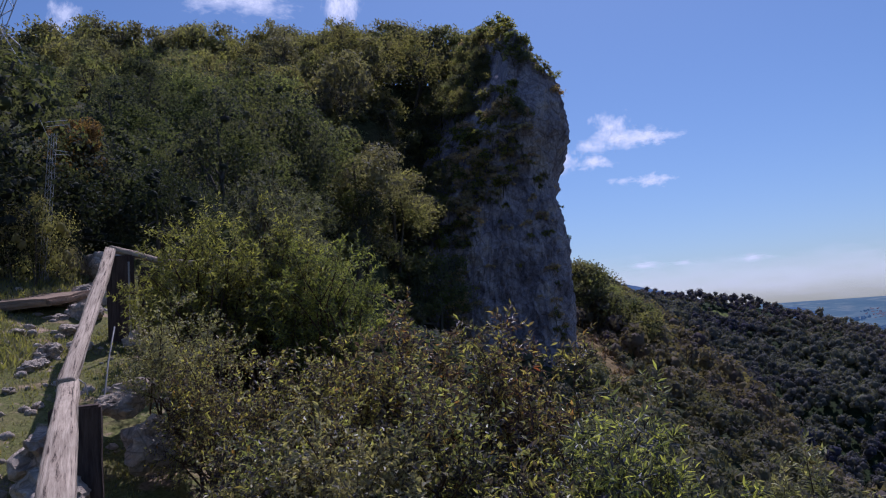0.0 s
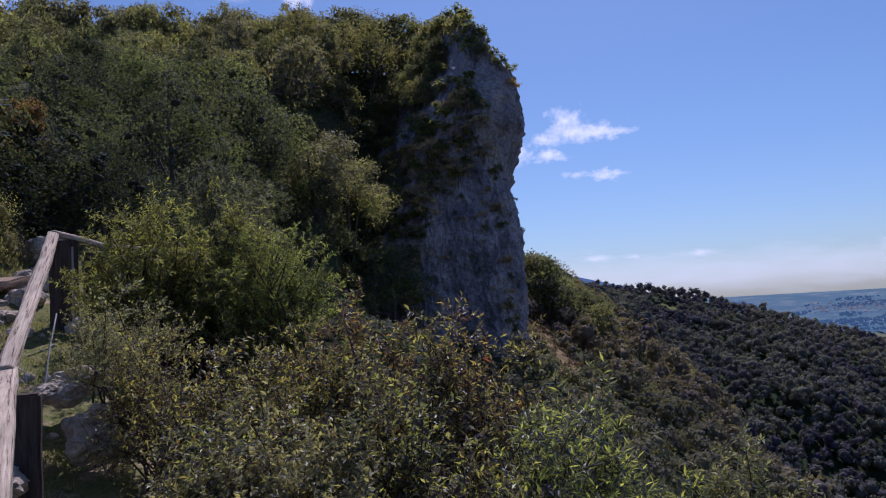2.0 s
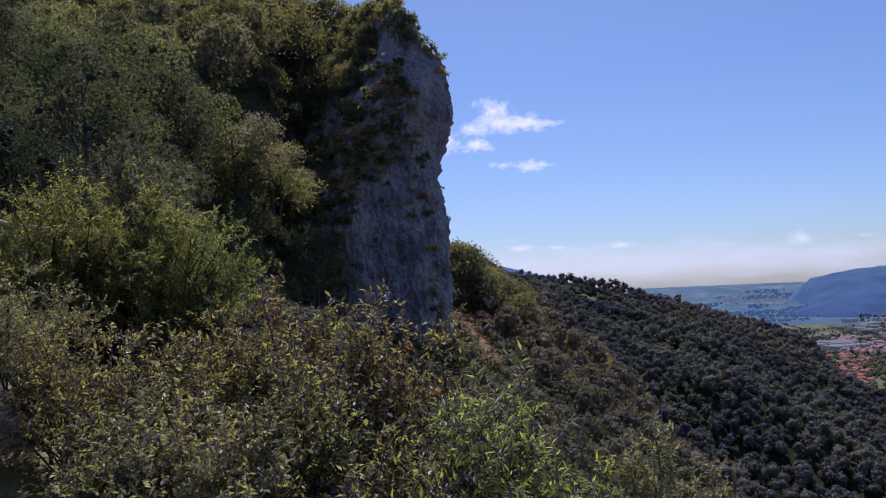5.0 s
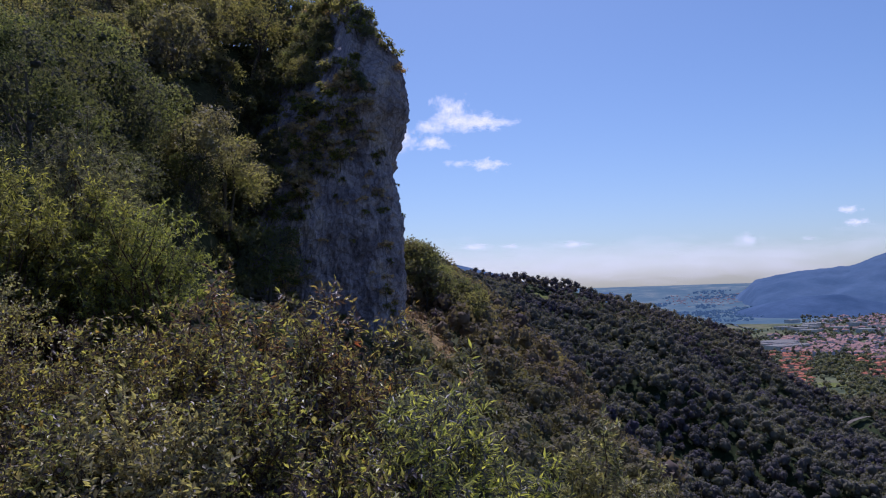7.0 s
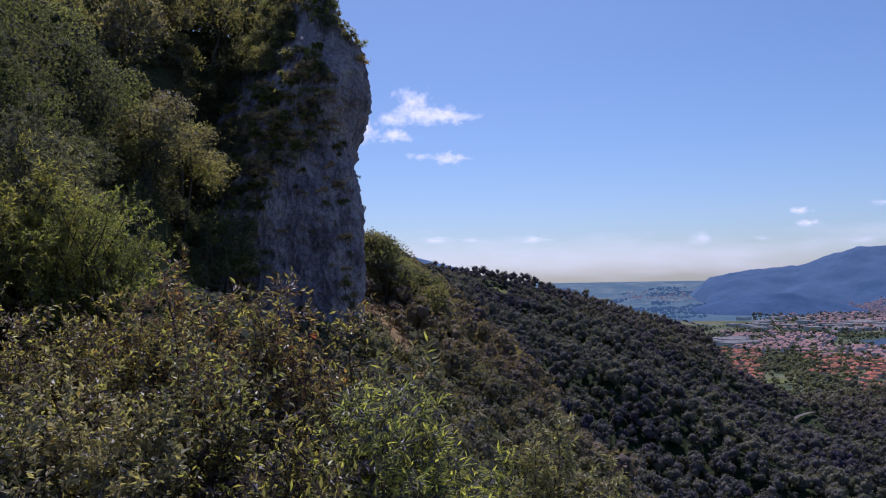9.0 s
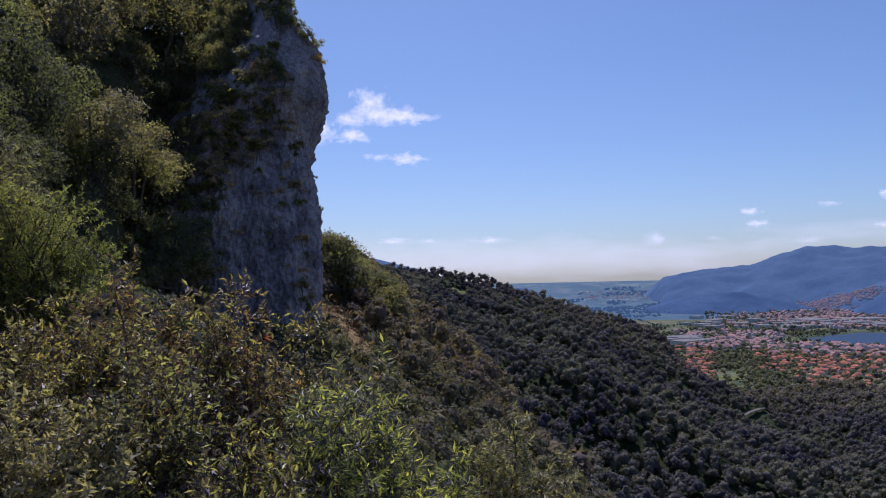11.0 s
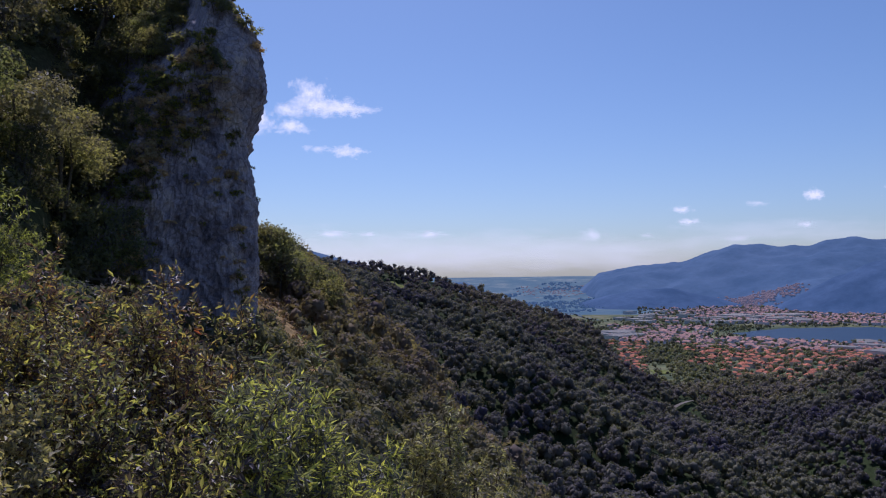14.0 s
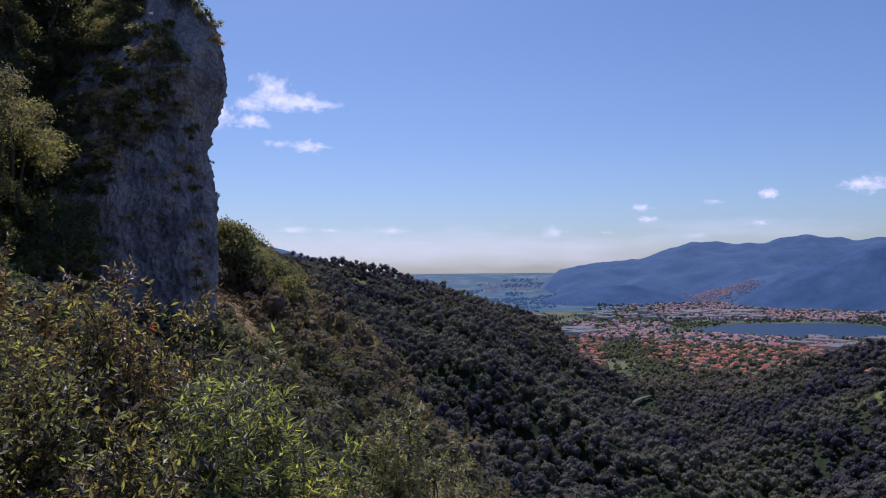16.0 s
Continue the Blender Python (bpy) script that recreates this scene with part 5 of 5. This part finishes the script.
# ---------------------------------------------------------------- masts
def lattice_mast(kind, foot, head, wide, bays, label, arm=None):
    """Four steel angles with crossed bracing between two places."""
    foot, head = Vector(foot), Vector(head)
    root = new(kind)
    d = (head - foot).normalized()
    a = d.cross(Vector((0, 1, 0))).normalized()
    b = d.cross(a)
    corner = [(a * i + b * j) * wide / 2 for i, j in ((-1, -1), (1, -1), (1, 1), (-1, 1))]
    for c_ in corner:
        wire("leg", [foot + c_, (foot + head) / 2 + c_ * 0.92, head + c_ * 0.85], wide * 0.04, STEEL, root)
    for k in range(bays):
        p, q_ = foot + (head - foot) * (k / bays), foot + (head - foot) * ((k + 1) / bays)
        for n in range(4):
            c0, c1 = corner[n] * 0.93, corner[(n + 1) % 4] * 0.93
            wire("brace", [p + c0, q_ + c1] if (k + n) % 2 else [p + c1, q_ + c0], wide * 0.022, STEEL, root)
    for s, e in (arm or ()):
        wire("crossarm", [Vector(s), Vector(e)], wide * 0.045, STEEL, root)
    return tagged(root, label, "pylon")


def at(az, el, r_):
    x, y = xy(az, r_)
    return Vector((x, y, EYE_Z + r_ * math.tan(radians(el))))


lattice_mast("lattice_pylon", place(-35.8, 13.0), at(-28.6, 26, 13.0), 0.22, 24, "steel lattice pylon above the trees", [(at(-30.3, 20.6, 12.9), at(-29.1, 18.6, 12.9)), (at(-29.9, 20.4, 13), at(-29.2, 19.8, 12.9)), (at(-29.2, 19.8, 12.9), at(-28.9, 18.9, 12.9)), (at(-29.1, 18.6, 12.9), at(-28.9, 18.9, 12.9))])
lattice_mast("lattice_mast", place(-28.1, 12.1), at(-27.3, 14.3, 11.6), 0.085, 22, "leaning grey lattice mast among the trees", [(at(-28.1, 15.2, 11.6), at(-27.6, 14.0, 11.6)), (at(-27.8, 15.0, 11.6), at(-26.4, 15.2, 11.6)), (at(-27.8, 14.7, 11.6), at(-26.4, 14.9, 11.6)), (at(-27.3, 12.9, 11.6), at(-26.4, 12.9, 11.6)), (at(-27.3, 13.2, 11.6), at(-26.4, 13.1, 11.6))])


# ---------------------------------------------------------------- roads and meadows of the valley
def ribbon(name, line, wide, mat, label, category, lift=1.2):
    P = np.array(line)
    seg = np.concatenate([[0], np.cumsum(np.linalg.norm(np.diff(P, axis=0), axis=1))])
    s = np.linspace(0, seg[-1], 30)
    c = np.stack([np.interp(s, seg, P[:, 0]), np.interp(s, seg, P[:, 1])], -1)
    k = np.array([0.25, 0.5, 0.25])
    for _ in range(4):
        c[1:-1] = np.stack([np.convolve(c[:, i], k, "valid") for i in (0, 1)], -1)
    d = unit(np.gradient(c, axis=0))
    n = np.stack([-d[:, 1], d[:, 0]], -1) * wide / 2
    v = np.concatenate([c + n, c - n])
    z = np.tile(height(c[:, 0], c[:, 1]), 2) + lift
    i = np.arange(29)[:, None]
    f = np.concatenate([i, i + 1, i + 31, i + 30], 1)
    return tagged(new(name, mesh_np(name, np.concatenate([v, z[:, None]], 1), f, mat)), label, category, kind="structure")


ribbon("road_low", ROAD_LOW, 4.5, ASPHALT, "pale asphalt road bend in the wood", "road", 2.5)
ribbon("road_mid", ROAD_MID, 2.8, ASPHALT, "pale asphalt road through the wood", "road", 2.0)


def meadow(name, az, r_, wa, wr, label):
    g = random.Random(int(az * 10))
    rim = []
    for i in range(28):
        th = i / 28 * 2 * math.pi
        k = 1 + 0.25 * math.sin(3 * th + az) + g.uniform(-0.08, 0.08)
        rim.append((az + wa * math.cos(th) * k, r_ + wr * math.sin(th) * k))
    vs = [(*xy(a, r__), float(height(*xy(a, r__))) + 0.8) for a, r__ in [(az, r_)] + rim]
    return tagged(new(name, mesh_np(name, vs, [(0, 1 + i, 1 + (i + 1) % 28) for i in range(28)], MEADOW)), label, "meadow", kind="structure")


meadow("ground_meadow", 38.6, MEADOW_R + 5, 0.85, 24, "sunny green meadow below the village")
meadow("ground_meadow", 54.9, CLEARING, 0.85, 16, "small green clearing in the wood")
meadow("ground_meadow", 19.3, 590, 0.55, 16, "small pale clearing on the ridge")
meadow("ground_meadow", 35.0, 1330, 0.7, 70, "green meadow beside the village")


# ---------------------------------------------------------------- town
def house_meshes(L, W, H, pitch, seed):
    bm = bmesh.new()
    bmesh.ops.create_cube(bm, size=1)
    bmesh.ops.scale(bm, vec=(L, W, H), verts=bm.verts)
    bmesh.ops.translate(bm, vec=(0, 0, H / 2), verts=bm.verts)
    wall = bpy.data.meshes.new("wall")
    bm.to_mesh(wall)
    bm.free()
    wall.materials.append(WALLS)
    o, hip = 0.6, W * 0.28
    bm = bmesh.new()
    v = [bm.verts.new(c) for c in ((-L / 2 - o, -W / 2 - o, H), (L / 2 + o, -W / 2 - o, H), (L / 2 + o, W / 2 + o, H), (-L / 2 - o, W / 2 + o, H), (-L / 2 + hip, 0, H + W / 2 * pitch), (L / 2 - hip, 0, H + W / 2 * pitch))]
    for f in ((0, 1, 5, 4), (1, 2, 5), (2, 3, 4, 5), (3, 0, 4), (3, 2, 1, 0)):
        bm.faces.new([v[i] for i in f])
    roof = bpy.data.meshes.new("roof")
    bm.to_mesh(roof)
    bm.free()
    roof.materials.append(ROOF)
    return wall, roof


HOUSES = [house_meshes(13, 10, 6.0, 0.55, 1), house_meshes(11, 9, 7.0, 0.6, 2), house_meshes(18, 10, 6.5, 0.5, 3), house_meshes(10, 10, 8.5, 0.5, 4)]
rh = random.Random(3)
placed = []


def house(az, r_):
    wall, roof = rh.choice(HOUSES)
    root = new("house")
    p = place(az, r_, -0.5)
    s = rh.uniform(0.6, 0.95)
    root.matrix_basis = Matrix.Translation(p) @ pose(0, 0, 0, 0, 0, rh.choice((10, 55, 100, 145)) + rh.uniform(-12, 12)) @ Matrix.Diagonal((s, s, s, 1))
    part_np("wall", wall, root)
    part_np("roof", roof, root)
    tagged(root, "cream village house under a terracotta hipped roof", "house", "houses of the village")
    placed.append((p.x, p.y))


def free(p, d):
    return all((p[0] - q_[0]) ** 2 + (p[1] - q_[1]) ** 2 > d * d for q_ in placed)


tries = 0
while len(placed) < 285 and tries < 9000:
    tries += 1
    if rh.random() < 0.3:
        az, r_ = rh.uniform(33.7, 37.6), rh.uniform(1130, 1650)
    else:
        az, r_ = rh.gauss(46.5, 3.4), rh.uniform(1050, 1560)
    if not 33.4 < az < 54 or abs(az - 38.6) < 1.2 or (37.6 < az < 40.5 and r_ < 1450):
        continue
    if r_ < float(np.interp(az, [34, 41, 46, 50, 52, 54], [1040, 1240, 1080, 1060, 1150, 1300])):
        continue
    if free(xy(az, r_), 18):
        house(az, r_)
house(54.9, CLEARING + 70)

# far roofs and halls, too many and too small to count
def block_field(name, spots_, size, hmin, hmax, mats, seed, label, pitched=True, ground_at=height):
    g = np.random.default_rng(seed)
    vs, fs, mi = [], [], []
    for x, y in spots_:
        L, W, H = size * g.uniform(0.7, 1.6), size * g.uniform(0.5, 0.9), g.uniform(hmin, hmax)
        th = g.choice([0.3, 1.1, 1.9]) + g.normal() * 0.15
        c, s = math.cos(th), math.sin(th)
        z = float(ground_at(x, y)) - 0.5
        o = len(vs)
        ridge_h = H + (W * 0.27 if pitched else 0.4)
        for lx, ly, lz in ((-L, -W, 0), (L, -W, 0), (L, W, 0), (-L, W, 0), (-L, -W, H), (L, -W, H), (L, W, H), (-L, W, H), (-L * 0.8, 0, ridge_h), (L * 0.8, 0, ridge_h)):
            lx, ly = lx / 2, ly / 2
            vs.append((x + lx * c - ly * s, y + lx * s + ly * c, z + lz))
        for f in ((0, 1, 5, 4), (1, 2, 6, 5), (2, 3, 7, 6), (3, 0, 4, 7)):
            fs.append([o + i for i in f])
            mi.append(0)
        for f in ((4, 5, 9, 8), (6, 7, 8, 9), (5, 6, 9), (7, 4, 8)):
            fs.append([o + i for i in f])
            mi.append(1)
    me = bpy.data.meshes.new(name)
    me.from_pydata(vs, [], fs)
    for m in mats:
        me.materials.append(m)
    me.polygons.foreach_set("material_index", np.array(mi, np.int32))
    return tagged(new(name, me), label, "town", kind="stuff")


def spread(n, boxes, seed):
    g = random.Random(seed)
    out = []
    for _ in range(n):
        a0, a1, r0, r1 = g.choice(boxes)
        out.append(xy(g.uniform(a0, a1), g.uniform(r0, r1)))
    return out


def lake_clear(p):
    r_, a = math.hypot(*p), math.degrees(math.atan2(p[0], p[1]))
    near_bank, far_bank = lake_banks(a)
    return not (42.9 < a < 57.8 and near_bank - 35 < r_ < far_bank + 35)


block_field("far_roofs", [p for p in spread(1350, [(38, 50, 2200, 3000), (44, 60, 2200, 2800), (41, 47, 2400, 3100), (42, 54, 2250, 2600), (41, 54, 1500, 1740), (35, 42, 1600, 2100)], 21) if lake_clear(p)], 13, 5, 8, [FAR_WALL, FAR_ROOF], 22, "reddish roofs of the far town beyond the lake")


def mountain_foot(x, y):
    return max(float(height(x, y)), float(relief(np.array([x]), np.array([y]), MAIN_CREST, 0.3, 41, 30)[0]))


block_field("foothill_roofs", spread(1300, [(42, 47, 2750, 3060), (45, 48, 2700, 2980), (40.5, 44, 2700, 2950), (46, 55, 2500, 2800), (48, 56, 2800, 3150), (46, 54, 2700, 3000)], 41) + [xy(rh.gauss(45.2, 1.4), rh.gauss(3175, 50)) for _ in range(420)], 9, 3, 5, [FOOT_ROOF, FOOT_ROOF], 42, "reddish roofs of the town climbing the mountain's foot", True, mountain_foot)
def far_settlement(az, drop, wide, n, seed):
    """Spots of a town on the far plain, drop degrees under its horizon."""
    g = random.Random(seed)
    r_ = np.arange(2650.0, 4800.0, 15.0)
    out = []
    for _ in range(n):
        a = g.gauss(az, wide)
        z = np.degrees(np.arctan((height(np.sin(radians(a)) * r_, np.cos(radians(a)) * r_) - EYE_Z) / r_))
        out.append(xy(a, float(r_[int(np.argmax(z > z[-1] - max(0.25, g.gauss(drop, 0.2))))])))
    return out


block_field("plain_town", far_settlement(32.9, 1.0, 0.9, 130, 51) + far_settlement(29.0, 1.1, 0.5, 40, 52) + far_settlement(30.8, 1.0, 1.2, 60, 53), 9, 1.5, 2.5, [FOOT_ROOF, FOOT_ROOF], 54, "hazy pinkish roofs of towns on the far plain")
block_field("far_halls", [p for p in spread(60, [(35.5, 44, 2150, 2700), (34, 37, 1700, 1900), (42, 48, 2250, 2500), (50, 57, 1480, 1700)], 23) if lake_clear(p)], 46, 8, 12, [HALL_WALL, HALL_ROOF], 24, "pale flat-roofed industrial halls on the plain", False)
block_field("village_roofs", [p for p in spread(420, [(41, 52, 1250, 1560), (34, 37.5, 1080, 1500), (43, 50, 1090, 1400)], 27) if free(p, 14)], 11, 5, 7, [WALLS, ROOF], 28, "terracotta roofs crowded between the village houses")
block_field("lake_halls", [xy(46.0, 2560), xy(47.2, 2560), xy(43.6, 2480)], 90, 10, 12, [HALL_WALL, HALL_ROOF], 25, "long white hall beyond the lake", False)


def town_keep(a, r_, x, y, z):
    g2 = np.random.default_rng(4)
    near_bank, far_bank = lake_banks(a)
    lake = (a > 43) & (a < 57.7) & (r_ > near_bank - 22) & (r_ < far_bank + 18)
    hit = np.zeros(len(x), bool)
    for q_ in placed:
        hit |= (x - q_[0]) ** 2 + (y - q_[1]) ** 2 < 100
    dense = (a > 37.2) & (a < 41) & (r_ < 1480)
    return ~lake & ~hit & ((a > 37) | (r_ < 2100 + (a - 28) * 40)) & ~((np.abs(a - 38.6) < 1.0) & (np.abs(r_ - MEADOW_R) < 100)) & (dense | (waves(x, y, 45, 81) + g2.normal(size=len(x)) * 0.5 > np.where(r_ < 1650, -0.3, 0.0)))


woods("town_trees", scatter(28, 60, 960, 3150, 14.5, 31, town_keep), 2, 10, 11, 32, LEAF_TOWN, "dark garden and park trees between the houses", 0.22, flat=0.55, inner=0.9)
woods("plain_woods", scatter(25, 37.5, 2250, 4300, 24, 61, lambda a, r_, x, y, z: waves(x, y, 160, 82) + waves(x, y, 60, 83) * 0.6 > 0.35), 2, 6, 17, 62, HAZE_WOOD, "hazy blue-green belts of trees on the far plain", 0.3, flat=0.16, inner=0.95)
woods("village_trees", scatter(33, 54, 1020, 1680, 12, 33, lambda a, r_, x, y, z: town_keep(a, r_, x, y, z - 1) | (np.random.default_rng(9).random(len(x)) < 0.25)), 3, 10, 9, 34, LEAF_TOWN, "dark garden trees crowded between the village houses", 0.2, flat=0.6, inner=0.9)
